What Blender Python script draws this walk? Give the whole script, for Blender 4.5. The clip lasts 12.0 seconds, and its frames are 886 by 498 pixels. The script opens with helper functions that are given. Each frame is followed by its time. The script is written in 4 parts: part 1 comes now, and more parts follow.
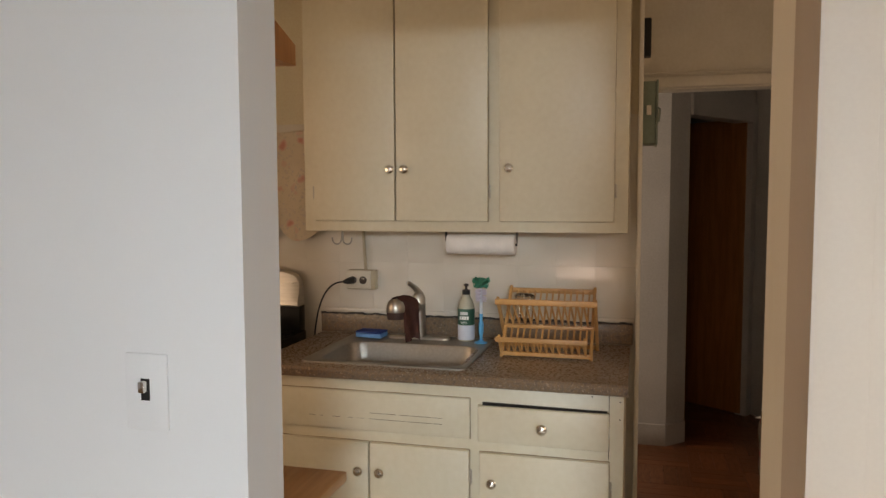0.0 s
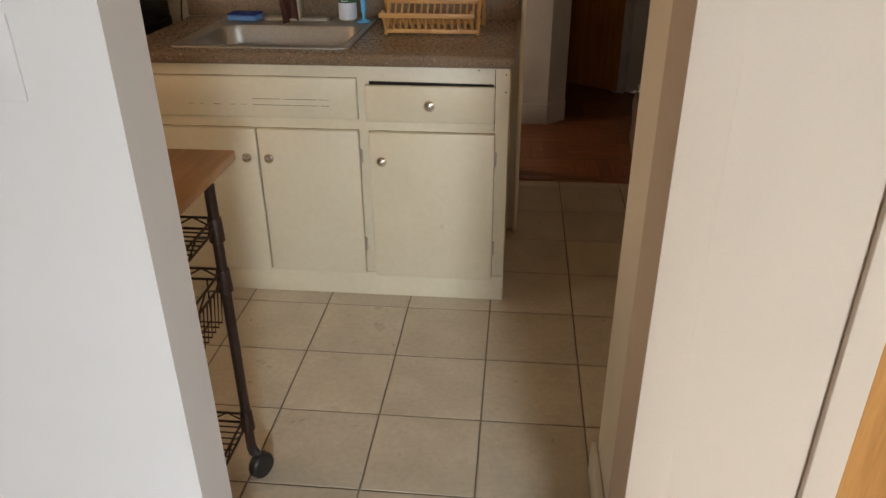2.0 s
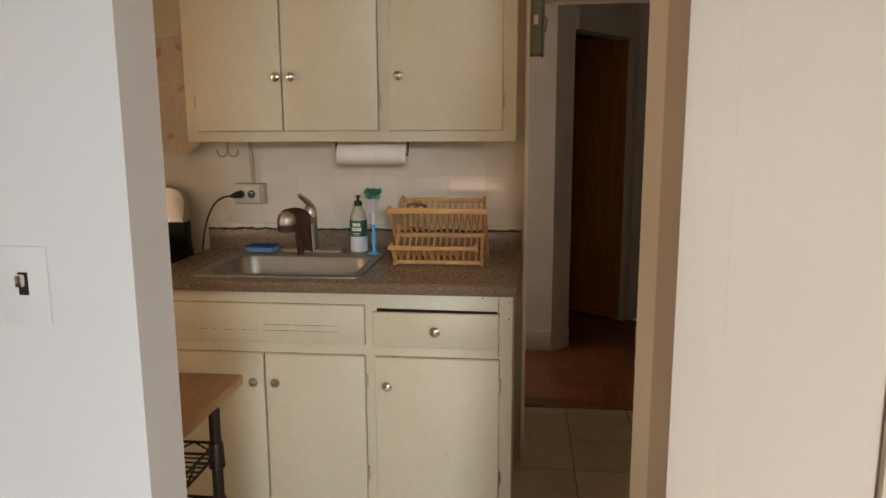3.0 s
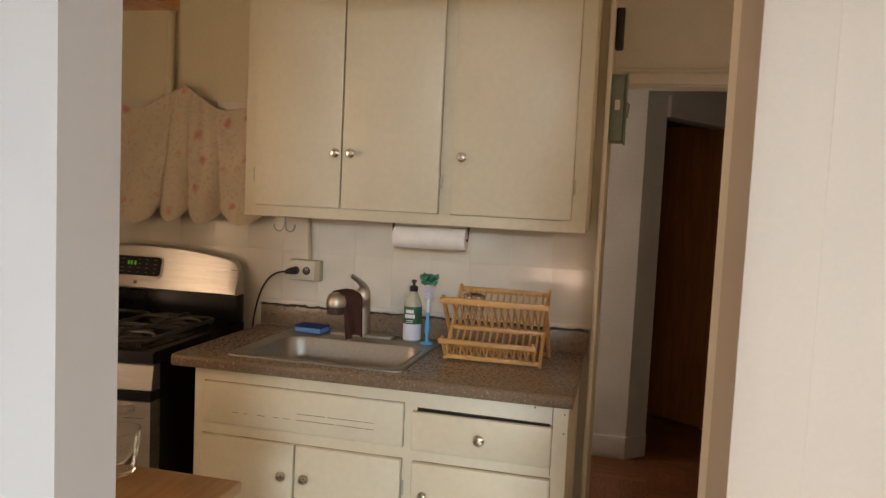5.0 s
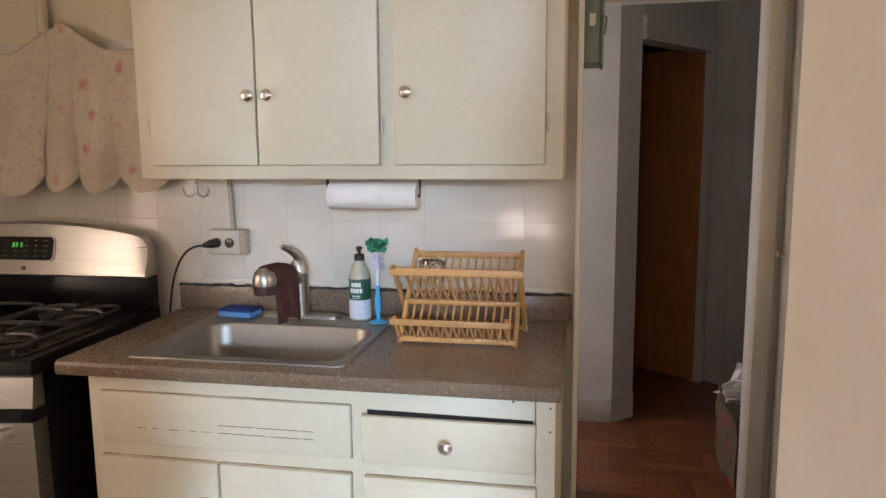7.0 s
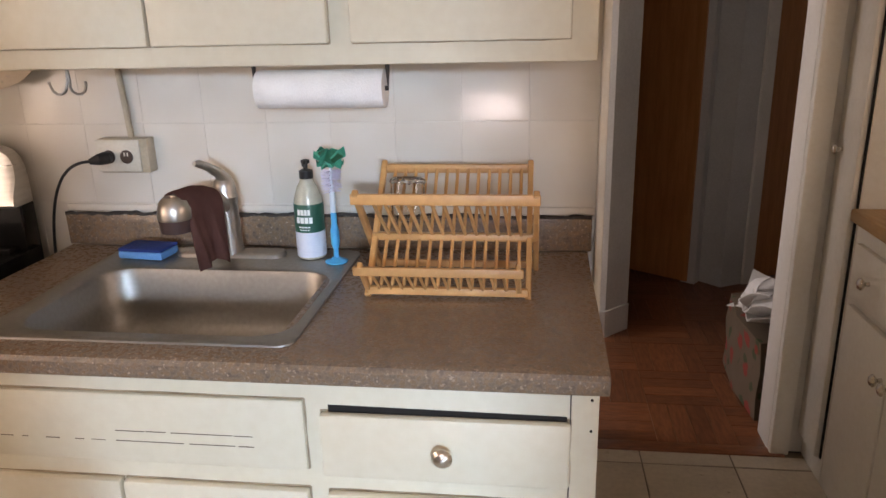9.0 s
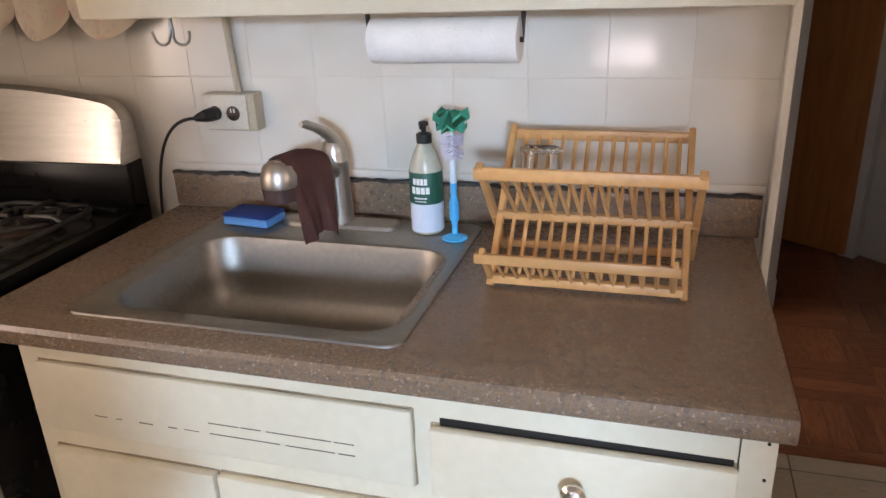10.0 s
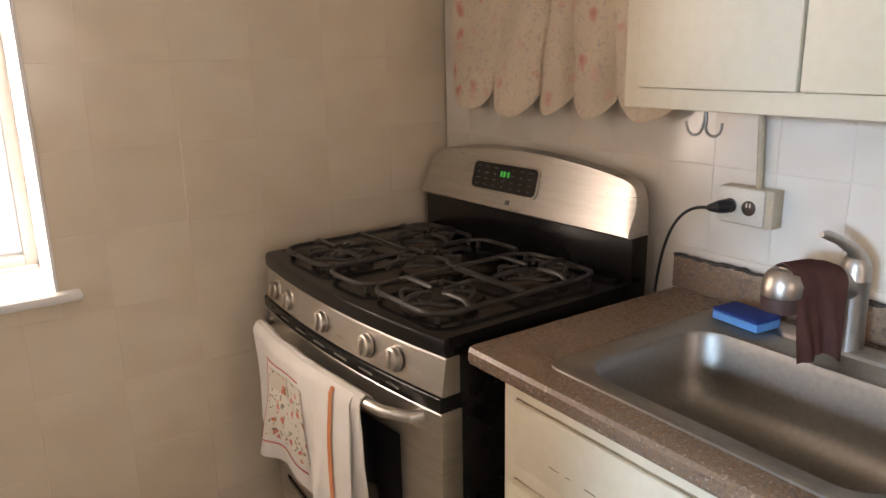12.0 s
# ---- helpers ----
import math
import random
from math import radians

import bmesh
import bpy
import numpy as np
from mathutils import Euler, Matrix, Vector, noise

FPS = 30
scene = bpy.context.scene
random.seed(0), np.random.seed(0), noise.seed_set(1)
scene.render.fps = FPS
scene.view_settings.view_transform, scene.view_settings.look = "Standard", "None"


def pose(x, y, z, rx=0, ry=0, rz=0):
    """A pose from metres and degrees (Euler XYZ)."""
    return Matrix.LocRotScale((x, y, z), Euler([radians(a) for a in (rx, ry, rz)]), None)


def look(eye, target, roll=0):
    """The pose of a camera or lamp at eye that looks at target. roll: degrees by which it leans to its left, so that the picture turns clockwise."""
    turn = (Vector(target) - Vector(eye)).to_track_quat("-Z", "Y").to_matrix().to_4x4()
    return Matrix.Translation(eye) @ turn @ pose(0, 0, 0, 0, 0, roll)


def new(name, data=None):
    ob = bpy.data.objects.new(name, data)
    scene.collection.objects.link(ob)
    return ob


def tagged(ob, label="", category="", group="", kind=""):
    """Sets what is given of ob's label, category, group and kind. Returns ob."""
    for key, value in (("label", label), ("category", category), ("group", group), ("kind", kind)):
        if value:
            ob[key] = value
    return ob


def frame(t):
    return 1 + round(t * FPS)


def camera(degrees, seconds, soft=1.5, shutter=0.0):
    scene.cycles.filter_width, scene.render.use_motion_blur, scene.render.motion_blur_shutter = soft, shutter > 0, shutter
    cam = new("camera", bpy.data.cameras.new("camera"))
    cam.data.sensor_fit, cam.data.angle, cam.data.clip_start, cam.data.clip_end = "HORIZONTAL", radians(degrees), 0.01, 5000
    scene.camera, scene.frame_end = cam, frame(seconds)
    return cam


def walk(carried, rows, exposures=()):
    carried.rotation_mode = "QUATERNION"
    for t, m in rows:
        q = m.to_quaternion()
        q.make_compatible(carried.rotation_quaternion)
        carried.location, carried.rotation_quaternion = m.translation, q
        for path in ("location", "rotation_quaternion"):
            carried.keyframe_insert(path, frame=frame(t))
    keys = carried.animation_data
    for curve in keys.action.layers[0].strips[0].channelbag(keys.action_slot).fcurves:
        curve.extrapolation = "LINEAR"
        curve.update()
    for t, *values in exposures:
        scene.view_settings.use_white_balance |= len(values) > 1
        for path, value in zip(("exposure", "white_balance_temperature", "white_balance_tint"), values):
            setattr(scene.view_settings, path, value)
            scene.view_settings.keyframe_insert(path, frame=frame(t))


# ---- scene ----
cam = camera(61.9, 12.0)
PATH = [
    (0, (0.031, -2.983, 1.510), (-0.476, -1.054, 1.363), -0.2),
    (0.5, (0.039, -2.957, 1.467), (-0.214, -0.983, 1.263), 0.9),
    (1, (0.029, -2.951, 1.459), (-0.155, -1.011, 1.009), 0.9),
    (1.5, (0.024, -2.969, 1.45), (-0.157, -1.153, 0.632), -0.1),
    (2, (0.024, -2.97, 1.442), (-0.158, -1.204, 0.522), -0.4),
    (2.5, (0.033, -3.002, 1.448), (-0.162, -1.122, 0.795), -0.6),
    (3, (0.032, -3.003, 1.451), (-0.184, -1.045, 1.104), -0.3),
    (3.5, (0.032, -2.99, 1.47), (-0.178, -1.016, 1.231), 0.5),
    (3.7, (0.04, -2.981, 1.47), (-0.182, -1.004, 1.268), 0.8),
    (5.3, (0.122, -2.711, 1.484), (-0.364, -0.777, 1.336), 2.8),
    (5.5, (0.1, -2.678, 1.501), (-0.329, -0.732, 1.336), 2.0),
    (6, (0.067, -2.581, 1.486), (-0.227, -0.612, 1.298), 1.0),
    (6.5, (0.057, -2.457, 1.47), (-0.251, -0.493, 1.25), 0.3),
    (6.7, (0.076, -2.385, 1.468), (-0.308, -0.437, 1.23), -0.2),
    (8.3, (-0.106, -1.915, 1.473), (-0.386, -0.005, 0.95), -2.0),
    (8.5, (-0.102, -1.849, 1.465), (-0.382, 0.058, 0.928), -1.7),
    (9, (-0.107, -1.7, 1.454), (-0.358, 0.191, 0.853), -1.4),
    (9.5, (-0.14, -1.556, 1.454), (-0.419, 0.305, 0.778), -1.9),
    (10, (-0.172, -1.478, 1.45), (-0.723, 0.3, 0.719), -2.4),
    (10.5, (-0.159, -1.417, 1.451), (-1.088, 0.204, 0.735), -2.0),
    (11, (-0.175, -1.414, 1.459), (-1.344, 0.063, 0.787), -1.4),
    (11.5, (-0.178, -1.424, 1.472), (-1.533, -0.091, 0.852), -1.1),
    (12, (-0.183, -1.457, 1.482), (-1.779, -0.366, 0.97), -1.1),
]
walk(cam, [(t, look(eye, target, roll)) for t, eye, target, roll in PATH],
     [(0.0, -1.78, 10300, 28), (3.7, -1.82, 11000, 30), (5.5, -1.45, 9800, 28), (6.0, -1.28, 8200, 25), (6.7, -1.06, 7500, 25), (8.3, -0.88, 7700, 29), (9.5, -0.83, 7500, 28), (10.5, -0.73, 7000, 25), (12.0, -0.70, 7200, 24)])

# world and light
world = bpy.data.worlds.new("sky")
scene.world = world
world.use_nodes = True
wn = world.node_tree.nodes
sky = wn.new("ShaderNodeTexSky")
sky.sky_type, sky.sun_disc = "NISHITA", False
sky.sun_elevation, sky.sun_rotation = radians(44), radians(190)
wn["Background"].inputs["Strength"].default_value = 0.12
world.node_tree.links.new(sky.outputs[0], wn["Background"].inputs["Color"])


def window_light(name, eye, target, sx, sy, watts, colour):
    """Daylight that falls in through a window's opening."""
    lamp = bpy.data.lights.new(name, "AREA")
    lamp.shape, lamp.size, lamp.size_y, lamp.energy, lamp.color = "RECTANGLE", sx, sy, watts, colour
    ob = new(name, lamp)
    ob.matrix_world = look(eye, target)
    return ob


window_light("living_window_light", (1.14, -7.20, 2.52), (-0.5, -0.6, 0.6), 1.2, 1.0, 2550, (0.44, 0.72, 1.0))
window_light("narrow_window_light", (-0.60, -5.93, 0.57), (-0.60, 0, 0.57), 0.58, 0.24, 15, (1.0, 0.95, 0.95))
# Added at an unseen hall window, to account for light on the hall walls.
window_light("added_hall_light", (-1.44, 1.12, 1.35), (0, 1.12, 1.2), 0.5, 1.1, 30, (0.88, 0.94, 1.0))
window_light("kitchen_window_light", (-2.60, -1.575, 1.452), (0, -1.575, 1.452), 0.62, 1.08, 31, (1.0, 0.91, 0.77))
# Added to lift the window wall, from an unseen opening in the east wall.
window_light("added_east_light", (1.48, -0.85, 1.56), (0, -0.85, 1.50), 0.62, 0.72, 11, (1.0, 0.92, 0.80))


def outside(name, x0, x1, y0, y1, z0, z1, strength):
    """Bright overcast daylight standing outside a window."""
    me = bpy.data.meshes.new(name)
    me.from_pydata([(x0, y0, z0), (x1, y1, z0), (x1, y1, z1), (x0, y0, z1)], [], [(0, 1, 2, 3)])
    m = bpy.data.materials.new(name)
    m.use_nodes = True
    p = m.node_tree.nodes["Principled BSDF"]
    p.inputs["Base Color"].default_value = (0.8, 0.85, 0.9, 1)
    p.inputs["Emission Color"].default_value = (0.92, 0.96, 1.0, 1)
    p.inputs["Emission Strength"].default_value = strength
    me.materials.append(m)
    return tagged(new(name, me), "pale bright daylight outside the window", "backdrop", kind="structure")


outside("backdrop_kitchen", -3.3, -3.3, -2.6, -0.5, 0.4, 2.6, 2.2)
# Glowing sheet behind the added east window.
outside("backdrop_east", 3.2, 3.2, -2.6, 0.8, 0.6, 3.0, 2.2)
outside("backdrop_living", -4.0, 6.0, -9.0, -9.0, -0.5, 4.5, 2.0)
sun_lamp = bpy.data.lights.new("sun", "SUN")
sun_lamp.energy, sun_lamp.angle, sun_lamp.color = 2.0, radians(0.5), (1.0, 0.93, 0.84)
sun = new("sun", sun_lamp)
sun.matrix_world = look((1.4, -8.0, 7.8), (0, 0, 0))

# ---- materials ----
def mat(name, a, b=None, rough=0.5, metal=0.0, fine=60.0, broad=3.0, bump=0.05, stretch=(1, 1, 1), spot=None, spec=0.5, alike=True, vary=0.0, grain=0.18):
    """A surface in two tones: broad patches of b over a, fine grain in value, roughness and relief."""
    m = bpy.data.materials.new(name)
    m.use_nodes = True
    n, l = m.node_tree.nodes, m.node_tree.links
    p = n["Principled BSDF"]
    b = b or tuple(c * 0.88 for c in a)
    co = n.new("ShaderNodeTexCoord")
    mp = n.new("ShaderNodeMapping")
    mp.inputs["Scale"].default_value = stretch
    l.new(co.outputs["Object"], mp.inputs["Vector"])
    if not alike:
        info = n.new("ShaderNodeObjectInfo")
        sc = n.new("ShaderNodeVectorMath")
        sc.operation = "SCALE"
        sc.inputs[0].default_value = (7.0, 3.0, 5.0)
        l.new(info.outputs["Random"], sc.inputs["Scale"])
        l.new(sc.outputs[0], mp.inputs["Location"])
    big = n.new("ShaderNodeTexNoise")
    big.inputs["Scale"].default_value, big.inputs["Detail"].default_value = broad, 4.0
    small = n.new("ShaderNodeTexNoise")
    small.inputs["Scale"].default_value, small.inputs["Detail"].default_value = fine, 3.0
    for t in (big, small):
        l.new(mp.outputs[0], t.inputs["Vector"])
    ramp = n.new("ShaderNodeValToRGB")
    ramp.color_ramp.elements[0].position, ramp.color_ramp.elements[1].position = 0.36, 0.68
    ramp.color_ramp.elements[0].color, ramp.color_ramp.elements[1].color = (*a, 1), (*b, 1)
    l.new(big.outputs["Fac"], ramp.inputs["Fac"])
    mix = n.new("ShaderNodeMix")
    mix.data_type, mix.blend_type = "RGBA", "OVERLAY"
    mix.inputs["Factor"].default_value = grain
    l.new(ramp.outputs["Color"], mix.inputs["A"])
    l.new(small.outputs["Fac"], mix.inputs["B"])
    out = mix.outputs["Result"]
    if spot:
        colour, scale, edge = spot
        dots = n.new("ShaderNodeTexNoise")
        dots.inputs["Scale"].default_value, dots.inputs["Detail"].default_value = scale, 2.0
        l.new(mp.outputs[0], dots.inputs["Vector"])
        r2 = n.new("ShaderNodeValToRGB")
        r2.color_ramp.elements[0].position, r2.color_ramp.elements[1].position = edge, edge + 0.06
        l.new(dots.outputs["Fac"], r2.inputs["Fac"])
        m2 = n.new("ShaderNodeMix")
        m2.data_type = "RGBA"
        l.new(r2.outputs["Color"], m2.inputs["Factor"])
        l.new(out, m2.inputs["A"])
        m2.inputs["B"].default_value = (*colour, 1)
        out = m2.outputs["Result"]
    if vary:
        tone = n.new("ShaderNodeObjectInfo")
        span = n.new("ShaderNodeMapRange")
        span.inputs["To Min"].default_value, span.inputs["To Max"].default_value = 1 - vary, 1 + vary * 0.6
        l.new(tone.outputs["Random"], span.inputs["Value"])
        hsv = n.new("ShaderNodeHueSaturation")
        l.new(span.outputs[0], hsv.inputs["Value"])
        l.new(out, hsv.inputs["Color"])
        out = hsv.outputs["Color"]
    l.new(out, p.inputs["Base Color"])
    rr = n.new("ShaderNodeMapRange")
    rr.inputs["To Min"].default_value, rr.inputs["To Max"].default_value = max(rough - 0.08, 0.02), min(rough + 0.1, 1)
    l.new(big.outputs["Fac"], rr.inputs["Value"])
    l.new(rr.outputs[0], p.inputs["Roughness"])
    p.inputs["Metallic"].default_value = metal
    p.inputs["Specular IOR Level"].default_value = spec
    if bump:
        bp = n.new("ShaderNodeBump")
        bp.inputs["Strength"].default_value, bp.inputs["Distance"].default_value = bump, 0.004
        l.new(small.outputs["Fac"], bp.inputs["Height"])
        l.new(bp.outputs[0], p.inputs["Normal"])
    return m


def glass(name, tint=(1, 1, 1), rough=0.02):
    m = bpy.data.materials.new(name)
    m.use_nodes = True
    p = m.node_tree.nodes["Principled BSDF"]
    p.inputs["Base Color"].default_value = (*tint, 1)
    p.inputs["Roughness"].default_value = rough
    p.inputs["Transmission Weight"].default_value = 1.0
    p.inputs["IOR"].default_value = 1.45
    return m


def glow(name, colour, strength):
    m = bpy.data.materials.new(name)
    m.use_nodes = True
    p = m.node_tree.nodes["Principled BSDF"]
    p.inputs["Base Color"].default_value = (*colour, 1)
    p.inputs["Emission Color"].default_value = (*colour, 1)
    p.inputs["Emission Strength"].default_value = strength
    return m


def print_cloth(name, ground, spots, weave=400.0):
    """Cloth with scattered printed blossoms and leaves: each entry of spots is colour, scale, size."""
    m = mat(name, ground, tuple(c * 0.9 for c in ground), 0.9, fine=weave, broad=6, bump=0.2, spec=0.1)
    n, l = m.node_tree.nodes, m.node_tree.links
    p = n["Principled BSDF"]
    out = p.inputs["Base Color"].links[0].from_socket
    co = n.new("ShaderNodeTexCoord")
    wob = n.new("ShaderNodeTexNoise")
    wob.inputs["Scale"].default_value = 22.0
    l.new(co.outputs["Object"], wob.inputs["Vector"])
    add = n.new("ShaderNodeVectorMath")
    add.operation = "MULTIPLY_ADD"
    add.inputs[1].default_value = (0.05, 0.05, 0.05)
    l.new(wob.outputs["Color"], add.inputs[0])
    l.new(co.outputs["Object"], add.inputs[2])
    for colour, scale, size in spots:
        v = n.new("ShaderNodeTexVoronoi")
        v.inputs["Scale"].default_value = scale
        l.new(add.outputs[0], v.inputs["Vector"])
        r = n.new("ShaderNodeValToRGB")
        r.color_ramp.elements[0].position, r.color_ramp.elements[1].position = size, size + 0.07
        r.color_ramp.elements[0].color, r.color_ramp.elements[1].color = (0.75, 0.75, 0.75, 1), (0, 0, 0, 1)
        l.new(v.outputs["Distance"], r.inputs["Fac"])
        mx = n.new("ShaderNodeMix")
        mx.data_type = "RGBA"
        l.new(r.outputs["Color"], mx.inputs["Factor"])
        l.new(out, mx.inputs["A"])
        mx.inputs["B"].default_value = (*colour, 1)
        out = mx.outputs["Result"]
    l.new(out, p.inputs["Base Color"])
    return m


M_white = mat("white_wall_paint", (0.82, 0.83, 0.84), (0.78, 0.785, 0.79), 0.55, fine=180, broad=1.6, bump=0.015, grain=0.04)
# White wall paint; its colour holds the dimmer, warmer light beside the opening.
M_white_dimmed = mat("dimmed_warm_white_paint", (0.61, 0.50, 0.415), (0.57, 0.46, 0.378), 0.55, fine=180, broad=1.6, bump=0.015, grain=0.04)
M_cream_wall = mat("cream_wall_paint", (0.72, 0.63, 0.46), (0.66, 0.57, 0.41), 0.5, fine=120, broad=2.0, bump=0.08)
M_enamel = mat("cream_cabinet_enamel", (0.67, 0.61, 0.475), (0.615, 0.55, 0.42), 0.38, fine=45, broad=2.5, bump=0.05, spot=((0.47, 0.385, 0.25), 9.0, 0.80), grain=0.10)
M_trim = mat("painted_trim", (0.77, 0.74, 0.68), (0.70, 0.67, 0.61), 0.4, fine=70, broad=4, bump=0.08)
M_hall = mat("grey_hall_paint", (0.58, 0.575, 0.56), (0.51, 0.505, 0.49), 0.5, fine=90, broad=3, bump=0.08)
M_cream_white = mat("cream_white_wall_paint", (0.85, 0.78, 0.68), (0.80, 0.73, 0.63), 0.5, fine=120, broad=2.0, bump=0.04, grain=0.08)
M_ceiling = mat("ceiling_paint", (0.83, 0.81, 0.77), None, 0.8, fine=90, broad=2, bump=0.05)
M_tile = mat("marbled_wall_tile", (0.72, 0.665, 0.585), (0.65, 0.585, 0.50), 0.10, spec=0.38, fine=14, broad=7, bump=0.012, alike=False, stretch=(1, 1, 1.6), vary=0.02)
# Beige tile brightened in its colour, in place of light the window wall lacks.
M_tile_brightened = mat("brightened_beige_wall_tile", (0.83, 0.735, 0.60), (0.77, 0.66, 0.525), 0.16, spec=0.38, fine=14, broad=7, bump=0.012, alike=False, stretch=(1, 1, 1.6), vary=0.02)
M_grout = mat("wall_grout", (0.70, 0.645, 0.565), None, 0.5, fine=200)
M_floor_tile = mat("beige_floor_tile", (0.54, 0.47, 0.375), (0.46, 0.395, 0.31), 0.3, fine=60, broad=6, bump=0.05, alike=False, spot=((0.34, 0.28, 0.21), 28.0, 0.72), vary=0.07)
M_floor_grout = mat("dark_floor_grout", (0.22, 0.18, 0.14), None, 0.9, fine=200)
M_laminate = mat("speckled_brown_laminate", (0.255, 0.172, 0.116), (0.105, 0.070, 0.048), 0.27, fine=230, broad=95, bump=0.02, spot=((0.36, 0.26, 0.20), 150.0, 0.62), grain=0.28)
M_caulk = mat("dark_caulk", (0.035, 0.028, 0.025), (0.06, 0.05, 0.045), 0.8, fine=200, bump=0.5)
M_steel = mat("brushed_steel", (0.60, 0.575, 0.54), (0.54, 0.515, 0.48), 0.30, 1.0, fine=30, broad=5, bump=0.02, stretch=(1, 1, 18))
M_sink = mat("sink_steel", (0.37, 0.345, 0.315), (0.30, 0.28, 0.255), 0.43, 1.0, fine=90, broad=1.2, bump=0.03)
M_nickel = mat("brushed_nickel", (0.52, 0.48, 0.43), None, 0.38, 1.0, fine=80, broad=20, bump=0.02)
M_chrome = mat("chrome", (0.72, 0.70, 0.67), None, 0.12, 1.0, fine=80, broad=20, bump=0.0)
M_black = mat("black_enamel", (0.008, 0.008, 0.009), (0.012, 0.011, 0.011), 0.20, fine=60, broad=6, bump=0.02, spec=0.28)
M_iron = mat("cast_iron", (0.026, 0.024, 0.023), (0.042, 0.038, 0.036), 0.30, fine=250, broad=30, bump=0.2)
M_burner = mat("heat_stained_burner_metal", (0.13, 0.095, 0.075), (0.07, 0.052, 0.045), 0.4, 0.7, fine=160, broad=24, bump=0.1)
M_black_plastic = mat("black_plastic", (0.014, 0.014, 0.015), None, 0.4, fine=120)
M_parquet = mat("red_brown_parquet", (0.235, 0.085, 0.036), (0.15, 0.052, 0.022), 0.33, fine=30, broad=6, bump=0.06, stretch=(3, 16, 3), alike=False, vary=0.24)
M_door_wood = mat("varnished_orange_wood", (0.47, 0.20, 0.065), (0.37, 0.145, 0.042), 0.36, fine=26, broad=4, bump=0.05, stretch=(9, 9, 0.8))
M_board = mat("wooden_cart_board", (0.42, 0.205, 0.075), (0.33, 0.15, 0.05), 0.36, fine=40, broad=5, bump=0.05, stretch=(12, 1, 4))
M_butcher = mat("wooden_worktop", (0.44, 0.26, 0.11), (0.33, 0.18, 0.07), 0.4, fine=40, broad=6, bump=0.05, stretch=(12, 1, 4))
M_bamboo = mat("bamboo", (0.60, 0.32, 0.125), (0.50, 0.25, 0.09), 0.42, fine=60, broad=14, bump=0.06, alike=False, vary=0.16)
M_bronze = mat("dark_bronze_metal", (0.045, 0.026, 0.021), (0.065, 0.038, 0.03), 0.42, 0.6, fine=120, broad=10)
M_brown_cloth = mat("brown_cloth", (0.098, 0.042, 0.034), (0.072, 0.03, 0.025), 0.95, fine=420, broad=20, bump=0.5, spec=0.1)
M_paper = mat("white_paper", (0.82, 0.80, 0.77), None, 0.9, fine=260, broad=14, bump=0.25)
M_plate = mat("almond_plastic", (0.66, 0.61, 0.51), None, 0.4, fine=120, broad=8)
M_box = mat("tan_painted_metal", (0.50, 0.42, 0.30), (0.43, 0.35, 0.24), 0.45, fine=120, broad=12)
M_sponge_top = mat("dark_blue_scourer", (0.010, 0.035, 0.20), None, 0.95, fine=420, bump=0.8)
M_sponge = mat("light_blue_sponge", (0.10, 0.30, 0.60), None, 0.95, fine=300, bump=0.7)
M_green_foam = mat("green_foam", (0.02, 0.31, 0.20), None, 0.8, fine=260, bump=0.5)
M_bristle = mat("pale_bristles", (0.72, 0.68, 0.80), None, 0.6, fine=200)
M_clear_plastic = mat("pale_plastic", (0.66, 0.76, 0.84), None, 0.3, fine=100)
M_blue_plastic = mat("bright_blue_plastic", (0.035, 0.43, 0.78), None, 0.35, fine=100)
M_label_green = mat("dark_green_label", (0.012, 0.10, 0.065), None, 0.45, fine=100)
M_label_white = mat("pale_blue_label", (0.66, 0.72, 0.82), None, 0.45, fine=100)
M_print_white = mat("white_print", (0.85, 0.86, 0.84), None, 0.5, fine=100)
M_soap = mat("cloudy_soap_plastic", (0.50, 0.48, 0.38), (0.46, 0.44, 0.34), 0.22, fine=60, broad=8, bump=0.0)
M_glass = glass("clear_glass", (0.97, 0.98, 0.98))
M_display = mat("black_glass_panel", (0.012, 0.012, 0.014), None, 0.08, fine=50, bump=0.0)
M_key = mat("grey_key_print", (0.13, 0.13, 0.135), None, 0.5, fine=100)
M_led = glow("green_display_digits", (0.05, 0.8, 0.12), 0.09)
M_crack = mat("brown_paint_crack", (0.17, 0.125, 0.08), (0.10, 0.075, 0.05), 0.9, fine=100)
M_grime = mat("settled_brown_grime", (0.40, 0.31, 0.20), (0.24, 0.175, 0.105), 0.8, fine=140, broad=18, bump=0.2)
M_knob = mat("bright_knob_metal", (0.70, 0.665, 0.61), None, 0.22, 1.0, fine=80, broad=30, bump=0.02)
M_dark = mat("shadowed_gap", (0.012, 0.010, 0.009), None, 0.9, fine=100)
M_greenbox = mat("grey_green_painted_metal", (0.20, 0.26, 0.22), (0.16, 0.215, 0.18), 0.45, fine=90, broad=7)
M_valance = print_cloth("floral_cotton", (0.70, 0.585, 0.455), [((0.55, 0.48, 0.36), 58, 0.22), ((0.58, 0.48, 0.42), 40, 0.22), ((0.52, 0.44, 0.44), 30, 0.14), ((0.68, 0.46, 0.37), 14, 0.18), ((0.66, 0.37, 0.30), 11, 0.19), ((0.60, 0.24, 0.20), 11, 0.10)])
M_towel = mat("cream_towel_cotton", (0.84, 0.81, 0.77), (0.79, 0.75, 0.70), 0.95, fine=420, broad=10, bump=0.35, spec=0.1)
M_towel_print = print_cloth("printed_towel_motif", (0.80, 0.75, 0.66), [((0.12, 0.15, 0.06), 52, 0.24), ((0.62, 0.09, 0.06), 30, 0.24), ((0.55, 0.33, 0.08), 40, 0.16)])
